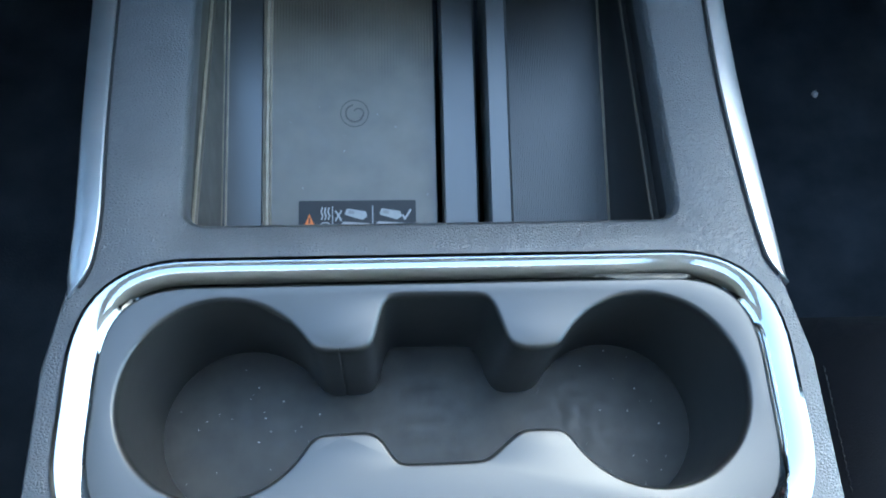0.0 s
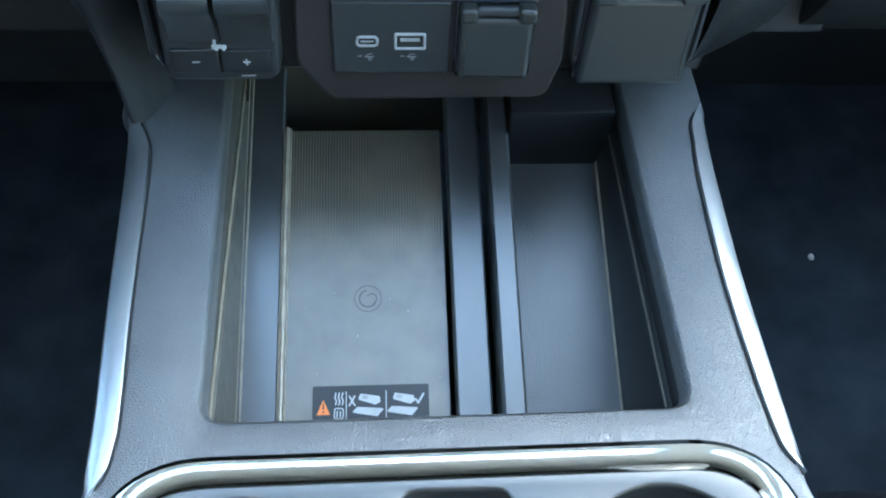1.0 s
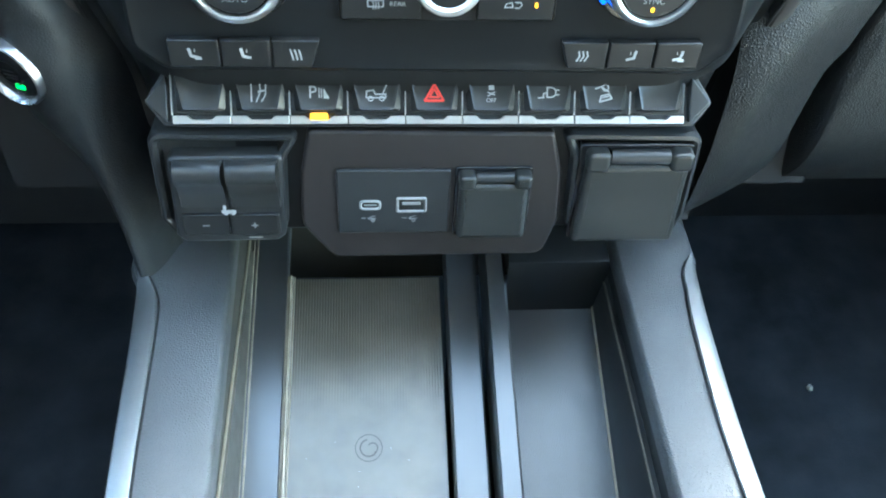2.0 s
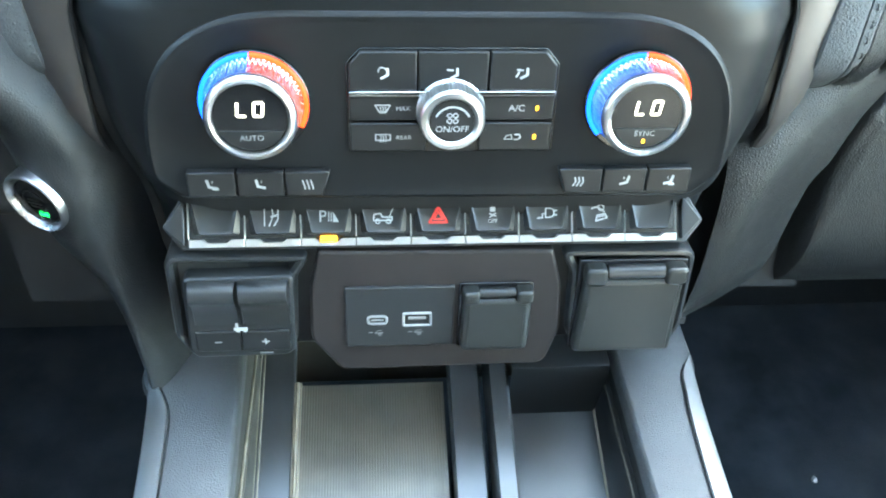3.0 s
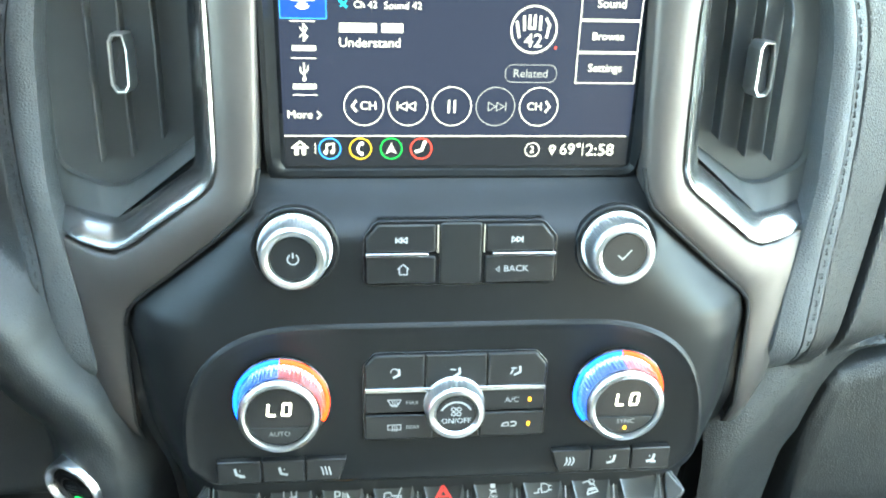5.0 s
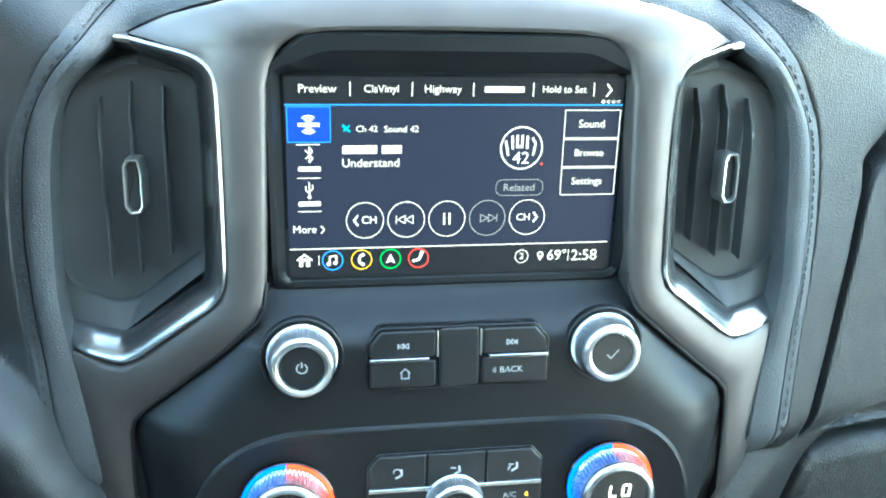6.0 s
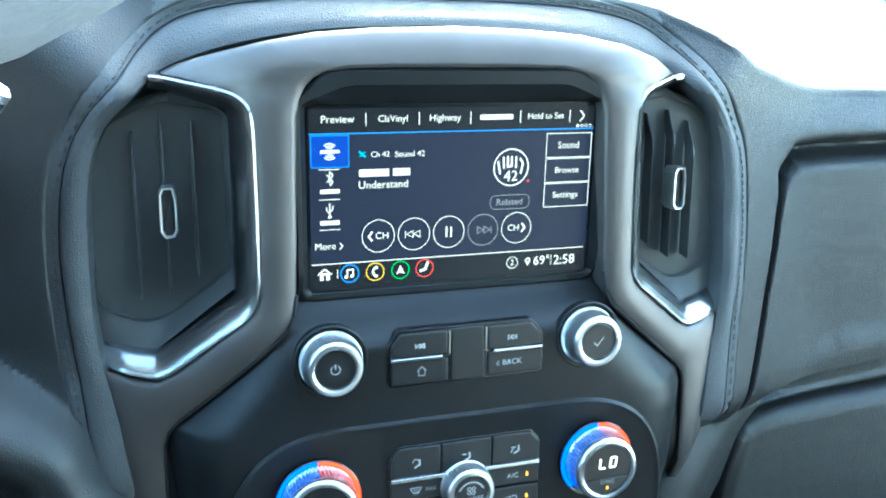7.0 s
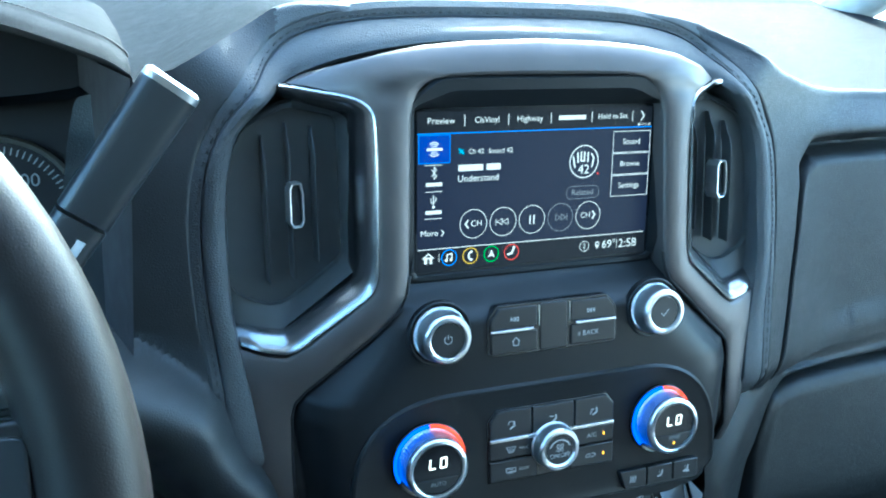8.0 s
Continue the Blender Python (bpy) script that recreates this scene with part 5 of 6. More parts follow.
def build_lower():
    surround = thing("lower_panel", "black lower panel housing the ports and sockets", "panel", LOW)
    # The plate's brown reflection is mixed into its base colour.
    part("port_plate", plate(rounded([(-0.0615, lv(0.7300)), (-0.0665, lv(0.705)), (-0.0680, lv(0.6740)), (-0.0520, lv(0.6510)), (0.0595, lv(0.6520)), (0.0660, lv(0.6760)), (0.0640, lv(0.705)), (0.0575, lv(0.7285))], [0.003, 0.006, 0.012, 0.008, 0.008, 0.010, 0.006, 0.003], 5), -0.03, 0.0010, 0.002), M["warmblack"], surround, "tapered black port plate, brown reflection in its colour")
    for loop in ([(-0.137, lv(0.7295)), (-0.0640, lv(0.7285)), (-0.0725, lv(0.7150)), (-0.0745, lv(0.6740)), (-0.0820, lv(0.6640)), (-0.1290, lv(0.6640)), (-0.1380, lv(0.6780))], [(0.0600, lv(0.7290)), (0.1325, lv(0.7278)), (0.1335, lv(0.6780)), (0.1270, lv(0.6620)), (0.0740, lv(0.6630)), (0.0690, lv(0.6760)), (0.0675, lv(0.7150))]):
        lo = [Vector(p) for p in rounded(loop, 0.0085, 6)]
        area = sum(lo[i - 1].x * p.y - p.x * lo[i - 1].y for i, p in enumerate(lo))
        if area < 0:
            lo.reverse()
        rows = [[(p.x, p.y, w) for p in inset(lo, d)] for d, w in ((0, -0.03), (0, -0.001), (0.0012, 0.0016), (0.0028, 0.0020), (0.0046, 0.0004), (0.0056, -0.004))]
        part("pod", sheet(rows, close_u=True, cap=True), M["smooth"], surround, "recessed pod with a raised lip")
    # brake controller
    bc = thing("brake_controller", "black trailer brake controller with plus and minus keys", "controller", LOW)
    part("housing", plate(rounded([(-0.1285, lv(0.7175)), (-0.0735, lv(0.7185)), (-0.0755, lv(0.6705)), (-0.0800, lv(0.6665)), (-0.1270, lv(0.6660)), (-0.1310, lv(0.6705))], 0.004, 4), -0.01, 0.0050, 0.002), M["smooth"], bc)
    for a, b in ((-0.1262, -0.1022), (-0.1018, -0.0762)):
        rows = []
        for u, q in ((a, 0), (a + 0.001, 1), (b - 0.001, 1), (b, 0)):
            rows.append([(u, lv(z), 0.004 + q * w) for z, w in ((0.7165, 0.0), (0.7160, 0.0040), (0.7145, 0.0068), (0.7120, 0.0084), (0.7090, 0.0086), (0.7062, 0.0072), (0.7030, 0.0046), (0.6960, 0.0026), (0.6890, 0.0018), (0.6885, 0.0))])
        part("paddle", sheet(rows), M["smooth"], bc, "rounded glossy paddle", sharp=60)
    for a, b, sign in ((-0.1262, -0.1034, "-"), (-0.1030, -0.0782, "+")):
        k = key(bc, rounded(box_pts(a, lv(0.6720), b, lv(0.6850)), 0.0008, 2), 0.003, 0.0068, M["button"])
        c, y = (a + b) / 2, lv(0.6785)
        icon(k, lambda p: p.rect(c - 0.0018, y - 0.0004, c + 0.0018, y + 0.0004) if sign == "-" else p.rect(c - 0.0018, y - 0.0004, c + 0.0018, y + 0.0004).rect(c - 0.0004, y - 0.0018, c + 0.0004, y + 0.0018), 0.0070)
    icon(bc, lambda p: p.rect(-0.1060, lv(0.6862), -0.0990, lv(0.6884)).rect(-0.1050, lv(0.6884), -0.1036, lv(0.6912)).disc(-0.1040, lv(0.6860), 0.0010, 10).disc(-0.1004, lv(0.6860), 0.0010, 10), 0.0072)
    icon(bc, lambda p: p.rect(-0.0945, lv(0.6690), -0.0875, lv(0.6700)), 0.0054, M["scale"], "caption_bar")
    # charging ports
    up = thing("charging_port_panel", "black panel with one small and one wide charging port", "port panel", LOW)
    part("plate", plate(rounded(box_pts(-0.0490, lv(0.6695), 0.0078, lv(0.7085)), 0.0016, 3), -0.002, 0.0030, 0.0008), M["smooth"], up)
    for cx, hw, hh, r in ((-0.0325, 0.0056, 0.0031, 0.0030), (-0.0117, 0.0078, 0.0047, 0.0016)):
        cy = lv(0.6878)
        lo = [Vector(p) for p in rounded(box_pts(cx - hw, cy - hh, cx + hw, cy + hh), r, 6)]
        rows = [[(p.x, p.y, w) for p in inset(lo, d)] for d, w in ((0, 0.002), (0.0, 0.0036), (0.0005, 0.0041), (0.0011, 0.0040), (0.0014, 0.0034), (0.0014, -0.004))]
        port = part("port", sheet(rows, close_u=True), M["collar"], up, "port with a pale metal collar")
        part("socket", plate(inset(lo, 0.0012), 0.0, 0.0032, 0.0001), M["dark"], port)
        part("tongue", plate(box_pts(cx - hw * 0.60, cy - hh * (0.14 if hw < 0.007 else -0.02), cx + hw * 0.60, cy + hh * (0.14 if hw < 0.007 else 0.40)), 0.002, 0.0036, 0.0001), M["collar"], port)
        icon(up, lambda p: p.line([(cx - 0.0046, cy - 0.0085), (cx - 0.0026, cy - 0.0085)], 0.0005).line([(cx - 0.0012, cy - 0.0088), (cx + 0.0004, cy - 0.0075), (cx + 0.0024, cy - 0.0072)], 0.0004).line([(cx - 0.0010, cy - 0.0090), (cx + 0.0030, cy - 0.0088)], 0.0005).ring(cx + 0.0012, cy - 0.0100, 0.0008, 0.0004, n=10), 0.0032, M["scale"])
    # socket flaps
    def flap(name, label, x0, x1, z0, z1, taper, tall):
        f = thing(name, label, "socket", LOW, group="socket covers")
        loop = rounded([(x0 - taper, lv(z0)), (x1 + taper * 0.2, lv(z0)), (x1, lv(z1) - tall), (x0, lv(z1) - tall)], 0.0032, 5)
        part("flap", plate(loop, -0.002, 0.0085, 0.0032, 5), M["flap"], f, "hinged flap")
        part("hinge", tube([(x0 + tall * 1.5, lv(z1) - tall * 0.55, 0.0050), (x1 - tall * 1.5, lv(z1) - tall * 0.55, 0.0050)], tall * 0.52, 14), M["smooth"], f)
        for a, b in ((x0 - 0.0006, x0 + tall * 1.45), (x1 - tall * 1.45, x1 + 0.0008)):
            lo = rounded(box_pts(a, lv(z1) - tall * 1.45, b, lv(z1)), tall * 0.45, 4)
            part("knuckle", plate(lo, -0.002, 0.0098, 0.0022, 4), M["flap"], f)
        part("backing", plate(rounded(box_pts(x0 - taper - 0.0016, lv(z0) - 0.0012, x1 + 0.0018, lv(z1) + 0.0012), 0.002, 3), -0.004, 0.0022, 0.0006), M["gloss"], f)
        return f

    flap("power_socket", "covered round power socket with a grey-black flap", 0.0122, 0.0472, 0.6685, 0.7085, 0.0008, 0.0055)
    flap("mains_outlet", "covered household outlet with a wide black flap", 0.0745, 0.1265, 0.6655, 0.7215, 0.0020, 0.0075)
    # start button
    sb = thing("start_button", "round push-button starter with a chrome ring and green lamp", "button", basis(0.3550, 0.7465, 0.28, -0.1963) @ pose(0, 0, 0, 16, -27, 0) @ Matrix.Scale(0.95, 4))
    part("ring", lathe([(0.0182, -0.01), (0.0182, 0.0026), (0.0176, 0.0040), (0.0168, 0.0044), (0.0157, 0.0030), (0.0144, -0.0010), (0.0136, -0.0014)], 56), M["metal"], sb, "satin chrome ring")
    cap = part("cap", lathe([(0.0138, 0.0), (0.0136, 0.0016), (0.0120, 0.0024), (0.0004, 0.0020)], 40), M["gloss"], sb, "gloss black cap")
    part("lamp", plate(rounded(box_pts(-0.0004, -0.0084, 0.0056, -0.0056), 0.0008, 3), 0.0015, 0.0027, 0.0002), G["start"], cap, "lit green lamp")
    icon(cap, lambda p: p.ring(0.0004, 0.0010, 0.0070, 0.0006, 20, 330, 24).rect(-0.0042, -0.0006, 0.0048, 0.0004).rect(-0.0036, 0.0016, 0.0040, 0.0026).rect(-0.0034, -0.0028, 0.0042, -0.0018), 0.0027, M["thread"])


build_lower()


# ---- centre console ----
RIM = 0.598
CX = 0.0040


def pad_z(y):
    return 0.511 + 0.25 * (y - 0.213)


def fill_between(outer, hole, z, bm):
    """A flat face with a hole, triangulated; returns the two loops of vertices."""
    vo = [bm.verts.new((p.x, p.y, z)) for p in outer]
    vh = [bm.verts.new((p.x, p.y, z)) for p in hole]
    edges = [bm.edges.new((l[i - 1], l[i])) for l in (vo, vh) for i in range(len(l))]
    bmesh.ops.triangle_fill(bm, edges=edges, use_beauty=True)
    return vo, vh


def wall_down(bm, ring, rows):
    """Continue a ring of vertices through further rings of points."""
    prev = ring
    for row in rows:
        nxt = [bm.verts.new(p) for p in row]
        for i in range(len(nxt)):
            try:
                bm.faces.new((prev[i - 1], prev[i], nxt[i], nxt[i - 1]))
            except ValueError:
                pass
        prev = nxt
    return prev


def offset_rows(loop, steps):
    return [[(p.x, p.y, z) for p in inset(loop, d)] for d, z in steps]


def softened(loop, step, turns):
    """A closed loop in even steps with its corners eased."""
    k = len(loop)
    run = np.concatenate([[0], np.cumsum([(loop[(i + 1) % k] - loop[i]).length for i in range(k)])])
    at = np.linspace(0, run[-1], int(run[-1] / step), endpoint=False)
    xs, ys = [np.interp(at, run, [p[c] for p in loop] + [loop[0][c]]) for c in (0, 1)]
    for _ in range(turns):
        xs, ys = [q * 0.5 + (np.roll(q, 1) + np.roll(q, -1)) * 0.25 for q in (xs, ys)]
    return [Vector((x, y)) for x, y in zip(xs, ys)]


def ccw(loop):
    loop = [Vector(p) for p in loop]
    if sum(loop[i - 1].x * p.y - p.x * loop[i - 1].y for i, p in enumerate(loop)) < 0:
        loop.reverse()
    return loop


def build_console():
    con = thing("centre_console", "black grained centre console with chrome side strips and an open bin", "console")
    # top skin round the bin
    bin_loop = ccw(rounded([(-0.1150, 0.1655), (0.1250, 0.1665), (0.1235, 0.43), (-0.1225, 0.43)], [0.016, 0.016, 0.006, 0.006], 9))
    top_loop = ccw(rounded([(-0.1640, -0.30), (0.1720, -0.30), (0.1720, 0.10), (0.1625, 0.150), (0.1590, 0.1700), (0.1610, 0.330), (0.1700, 0.3600), (0.1700, 0.46), (-0.1760, 0.46), (-0.1760, 0.3600), (-0.1610, 0.330), (-0.1540, 0.1700), (-0.1560, 0.150), (-0.1640, 0.10)], [0.02, 0.02, 0.03, 0.012, 0.012, 0.014, 0.014, 0.005, 0.005, 0.014, 0.014, 0.012, 0.012, 0.03], 6))
    ring_loop = ccw(rounded([(CX - 0.1610, 0.018), (CX + 0.1610, 0.014), (CX + 0.1610, 0.1525), (CX - 0.1610, 0.1510)], 0.052, 12))
    bm = bmesh.new()
    vo = [bm.verts.new((p.x, p.y, RIM)) for p in top_loop]
    vb = [bm.verts.new((p.x, p.y, RIM)) for p in bin_loop]
    vr = [bm.verts.new((p.x, p.y, RIM)) for p in ring_loop]
    bmesh.ops.triangle_fill(bm, edges=[bm.edges.new((l[i - 1], l[i])) for l in (vo, vb, vr) for i in range(len(l))], use_beauty=True)
    wall_down(bm, vb, offset_rows(bin_loop, [(0.0008, RIM - 0.0004), (0.0022, RIM - 0.0018), (0.0030, RIM - 0.0045), (0.0036, RIM - 0.012)]))
    wall_down(bm, vo, [[(p.x, p.y, z) for p in inset(top_loop, -d)] for d, z in ((0.0012, RIM - 0.0003), (0.0024, RIM - 0.0022), (0.0030, RIM - 0.006))])
    wall_down(bm, vr, offset_rows(ring_loop, [(0.0006, RIM - 0.001), (0.0006, RIM - 0.02)]))
    part("top_skin", bm, M["grained"], con, "grained dark grey top skin")
    # side skins down to the floor
    for s, xs_ in ((-1, [(-0.30, 0.167), (0.10, 0.167), (0.14, 0.161), (0.175, 0.162), (0.28, 0.167), (0.36, 0.173), (0.46, 0.179)]), (1, [(-0.30, 0.175), (0.10, 0.175), (0.14, 0.170), (0.245, 0.167), (0.30, 0.168), (0.36, 0.171), (0.46, 0.173)])):
        rows = []
        for y in np.linspace(-0.30, 0.46, 40):
            x = s * float(np.interp(y, [q[0] for q in xs_], [q[1] for q in xs_]))
            rows.append([(x - s * 0.002, y, RIM - 0.004), (x + s * 0.0005, y, RIM - 0.0075), (x + s * 0.002, y, RIM - 0.012), (x + s * 0.003, y, RIM - 0.05), (x - s * 0.006, y, 0.42), (x - s * 0.014, y, 0.21)])
        part("side_panel", sheet(rows), M["sideskin"], con, "dark brown grained side panel")
    # chrome strips along both shoulders, leaf shaped at both ends
    left_in = [(0.1580, 0.1325), (0.1520, 0.1440), (0.1500, 0.155), (0.1495, 0.175), (0.1530, 0.230), (0.1555, 0.300), (0.1572, 0.328), (0.1600, 0.340), (0.1660, 0.3520), (0.1735, 0.3650)]
    left_out = [(0.1585, 0.1320), (0.1605, 0.1400), (0.1612, 0.150), (0.1620, 0.175), (0.1655, 0.230), (0.1690, 0.300), (0.1708, 0.328), (0.1718, 0.340), (0.1732, 0.3520), (0.1748, 0.3655)]
    right_in = [(0.1683, 0.1345), (0.1625, 0.1440), (0.1600, 0.153), (0.1570, 0.185), (0.1545, 0.245), (0.1560, 0.300), (0.1578, 0.325), (0.1592, 0.335), (0.1610, 0.3500), (0.1695, 0.3650)]
    right_out = [(0.1688, 0.1340), (0.1690, 0.1420), (0.1690, 0.150), (0.1680, 0.185), (0.1665, 0.245), (0.1675, 0.300), (0.1685, 0.325), (0.1692, 0.335), (0.1702, 0.3500), (0.1708, 0.3655)]
    for s, inn, out in ((-1, left_in, left_out), (1, right_in, right_out)):
        inn, out = smooth_line([(x, y, 0) for x, y in inn], 44), smooth_line([(x, y, 0) for x, y in out], 44)
        rows = []
        for p, q in zip(inn, out):
            rows.append([(s * (p.x + (q.x - p.x) * k), p.y + (q.y - p.y) * k, RIM + h) for k, h in ((0, -0.001), (0, 0.0014), (0.06, 0.0020), (0.35, 0.0019), (0.7, 0.0013), (0.90, 0.0002), (1.0, -0.0020), (1.02, -0.0080))])
        part("chrome_strip", sheet(rows), M["strip"], con, "polished chrome side strip")
        part("seam", tube([(s * (p.x - 0.0006), p.y, RIM + 0.0004) for p in inn[2:-2]], 0.0008, 6), M["dark"], con)
    # chrome ring round the cups
    rows = offset_rows(ring_loop, [(0.0004, RIM - 0.012), (0.0006, RIM + 0.0004), (0.0014, RIM + 0.0026), (0.0035, RIM + 0.0036), (0.0085, RIM + 0.0026), (0.0125, RIM + 0.0002), (0.0140, RIM - 0.0016), (0.0143, RIM - 0.010)])
    part("chrome_ring", sheet(rows, close_u=True), M["chrome"], con, "bright chrome ring round the cup holders")
    # cup holder insert
    L, R, CY, RAD = CX - 0.0945, CX + 0.0945, 0.0880, 0.0455

    def arc(cx, a0, a1, n=40):
        return [Vector((cx + RAD * math.cos(radians(a)), CY + RAD * math.sin(radians(a)))) for a in np.linspace(a0, a1, n)]

    up = rounded([(-0.048, 0.1085), (-0.0270, 0.1085), (-0.0205, 0.1345), (0.0300, 0.1340), (0.0385, 0.1080), (0.056, 0.1080)], [0.002, 0.004, 0.007, 0.007, 0.004, 0.002], 5)
    dn = rounded([(0.060, 0.0685), (0.0390, 0.0690), (0.0240, 0.0560), (-0.0155, 0.0555), (-0.0240, 0.0695), (-0.046, 0.0690)], [0.002, 0.003, 0.005, 0.005, 0.003, 0.002], 5)
    a_up, a_dn = math.degrees(math.asin((0.1085 - CY) / RAD)), math.degrees(math.asin((CY - 0.069) / RAD))
    left = arc(L, a_up, 360 - a_dn)
    right = arc(R, 180 + a_dn, 540 - a_up)
    opening = ccw([p for p in right] + [Vector(p) for p in up][::-1] + left + [Vector(p) for p in dn][::-1])
    opening = softened(opening, 0.0013, 14)
    inner_ring = inset(ring_loop, 0.0142)
    bm = bmesh.new()
    vo, vh = fill_between(inner_ring, opening, RIM - 0.0024, bm)
    wall_down(bm, vo, [[(p.x, p.y, RIM - 0.012) for p in inner_ring]])
    zt = RIM - 0.0024
    wall_down(bm, vh, offset_rows(opening, [(0.0006, zt - 0.0002), (0.0014, zt - 0.0010), (0.0019, zt - 0.0026), (0.0021, zt - 0.006), (0.0022, zt - 0.020), (0.0024, 0.505)]))
    part("cup_insert", bm, M["consmooth"], con, "smooth black double cup holder insert")
    bm = bmesh.new()
    bm.faces.new([bm.verts.new((p.x, p.y, 0.5150)) for p in opening])
    part("cup_base", bm, M["cupmat"], con)
    rm = RAD - 0.0044
    b_up, b_dn = math.degrees(math.asin(0.0160 / rm)), math.degrees(math.asin(0.0145 / rm))
    mat_l = [Vector((L + rm * math.cos(radians(a)), CY + rm * math.sin(radians(a)))) for a in np.linspace(b_up, 360 - b_dn, 56)]
    mat_r = [Vector((R + rm * math.cos(radians(a)), CY + rm * math.sin(radians(a)))) for a in np.linspace(180 + b_dn, 540 - b_up, 56)]
    mat_up = [Vector(p) for p in ((0.0345, 0.1040), (0.0270, 0.1290), (-0.0175, 0.1295), (-0.0235, 0.1040))]
    mat_dn = [Vector(p) for p in ((-0.0275, 0.0735), (-0.0175, 0.0600), (0.0260, 0.0605), (0.0370, 0.0735))]
    bm = bmesh.new()
    ring = [bm.verts.new((p.x, p.y, 0.5162)) for p in mat_r + mat_up + mat_l + mat_dn]
    face = bm.faces.new(ring)
    wall_down(bm, ring, [[(v.co.x, v.co.y, 0.5148) for v in ring]])
    bmesh.ops.triangulate(bm, faces=[face])
    part("cup_mat", bm, M["cupmat"], con, "dusty rubber mat under both cups")
    # Black plate on the floor paints the dark of the mat's open corner.
    part("mat_gap", plate([(0.0320, 0.0668), (0.0400, 0.0660), (0.0476, 0.0690), (0.0490, 0.0845)], 0.5160, 0.5167, 0.0001, 1), M["dark"], con, "black plate standing in for the shaded gap in the cup mat")
    # spring grips in the cup walls
    for x, y in ((L - 0.0462, 0.0735), (L + 0.0345, 0.1240), (R - 0.0345, 0.1240), (R + 0.0462, 0.0735)):
        bm = bmesh.new()
        bmesh.ops.create_icosphere(bm, subdivisions=3, radius=1)
        bmesh.ops.transform(bm, matrix=Matrix.Diagonal((0.0050, 0.0085, 0.016, 1)), verts=bm.verts)
        part("grip_pad", bm, M["consmooth"], con, m=pose(x, y, 0.550))

    # bin interior
    def strip(name, pts, y0, y1, mat, lab="", n=14, base=pad_z):
        """Section (x, height over the sloped floor) pushed along the bin."""
        rows = [[(x, y, base(y) + h) for x, h in pts] for y in np.linspace(y0, y1, n)]
        return part(name, sheet(rows), mat, con, lab)

    wz = lambda y: RIM
    rows = [[(-0.1200, y, RIM - 0.010), (-0.1180, y, RIM - 0.026), (-0.1172 - 0.008 * max(0, (0.40 - y) / 0.4) * 0, y, RIM - 0.034), (-0.1140, y, RIM - 0.036), (-0.1128, y, pad_z(y) + 0.004), (-0.1115, y, pad_z(y) - 0.004)] for y in np.linspace(0.165, 0.44, 16)]
    part("bin_wall", sheet(rows), M["wall"], con)
    # Right wall's shade is in its near-black colour; the lit left one is brown.
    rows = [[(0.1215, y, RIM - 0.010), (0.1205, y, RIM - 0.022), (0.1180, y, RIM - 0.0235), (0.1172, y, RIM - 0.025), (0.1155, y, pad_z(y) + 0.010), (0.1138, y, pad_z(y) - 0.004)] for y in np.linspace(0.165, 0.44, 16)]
    part("bin_wall", sheet(rows), M["button"], con, "right bin wall with a ledge, shade in its near-black colour")
    part("bin_wall", sheet([[(x, 0.1690, z) for x in np.linspace(-0.121, 0.124, 12)] for z in (RIM - 0.008, 0.54, 0.49)]), M["wall"], con)
    part("bin_wall", sheet([[(x, 0.4300, z) for x in np.linspace(-0.125, 0.125, 12)] for z in (0.64, 0.56, 0.50)]), M["wall"], con)
    strip("ledge", [(-0.1135, -0.004), (-0.1133, 0.0006), (-0.1125, 0.0012), (-0.0905, 0.0012), (-0.0895, 0.0002), (-0.0890, -0.004)], 0.168, 0.43, M["ledge"], "smooth side ledge")
    # Ridge and bead edges carry their highlights in a paler, warmer colour.
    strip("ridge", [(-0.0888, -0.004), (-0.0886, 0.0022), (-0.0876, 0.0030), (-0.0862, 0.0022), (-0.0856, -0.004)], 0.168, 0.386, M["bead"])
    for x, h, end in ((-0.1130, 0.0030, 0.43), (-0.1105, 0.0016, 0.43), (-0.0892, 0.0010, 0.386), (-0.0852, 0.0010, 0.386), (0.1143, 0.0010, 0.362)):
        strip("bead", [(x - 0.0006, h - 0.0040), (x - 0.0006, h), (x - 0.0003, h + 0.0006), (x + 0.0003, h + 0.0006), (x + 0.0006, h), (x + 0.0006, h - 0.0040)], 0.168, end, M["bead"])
    # The right bead's highlight is likewise put into a lighter plastic.
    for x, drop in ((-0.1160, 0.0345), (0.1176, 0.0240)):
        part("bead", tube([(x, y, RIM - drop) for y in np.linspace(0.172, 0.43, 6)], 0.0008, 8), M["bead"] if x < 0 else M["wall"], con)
    strip("divider", [(0.0150, -0.004), (0.0152, 0.010), (0.0162, 0.0122), (0.0342, 0.0128), (0.0356, 0.0115), (0.0362, -0.002)], 0.168, 0.43, M["ledge"], "low smooth divider")
    strip("divider", [(0.0398, -0.004), (0.0400, 0.024), (0.0412, 0.0270), (0.0515, 0.0275), (0.0530, 0.0262), (0.0548, -0.004)], 0.168, 0.398, M["ledge"], "tall rounded divider")
    # The shade at the bin's far end is in this wall's colour.
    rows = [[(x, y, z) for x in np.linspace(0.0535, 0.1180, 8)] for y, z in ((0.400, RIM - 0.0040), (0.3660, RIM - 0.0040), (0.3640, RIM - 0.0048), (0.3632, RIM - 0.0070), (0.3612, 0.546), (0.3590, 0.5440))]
    part("bin_back", sheet(rows), M["button"], con, "back wall of the narrow bin, shade in its near-black colour")
    # charging pad, ribbed towards its far end
    nrib, x0, x1 = 54, -0.0848, 0.0118
    ys = np.concatenate([[0.168], np.linspace(0.27, 0.385, 9)])
    rows = []
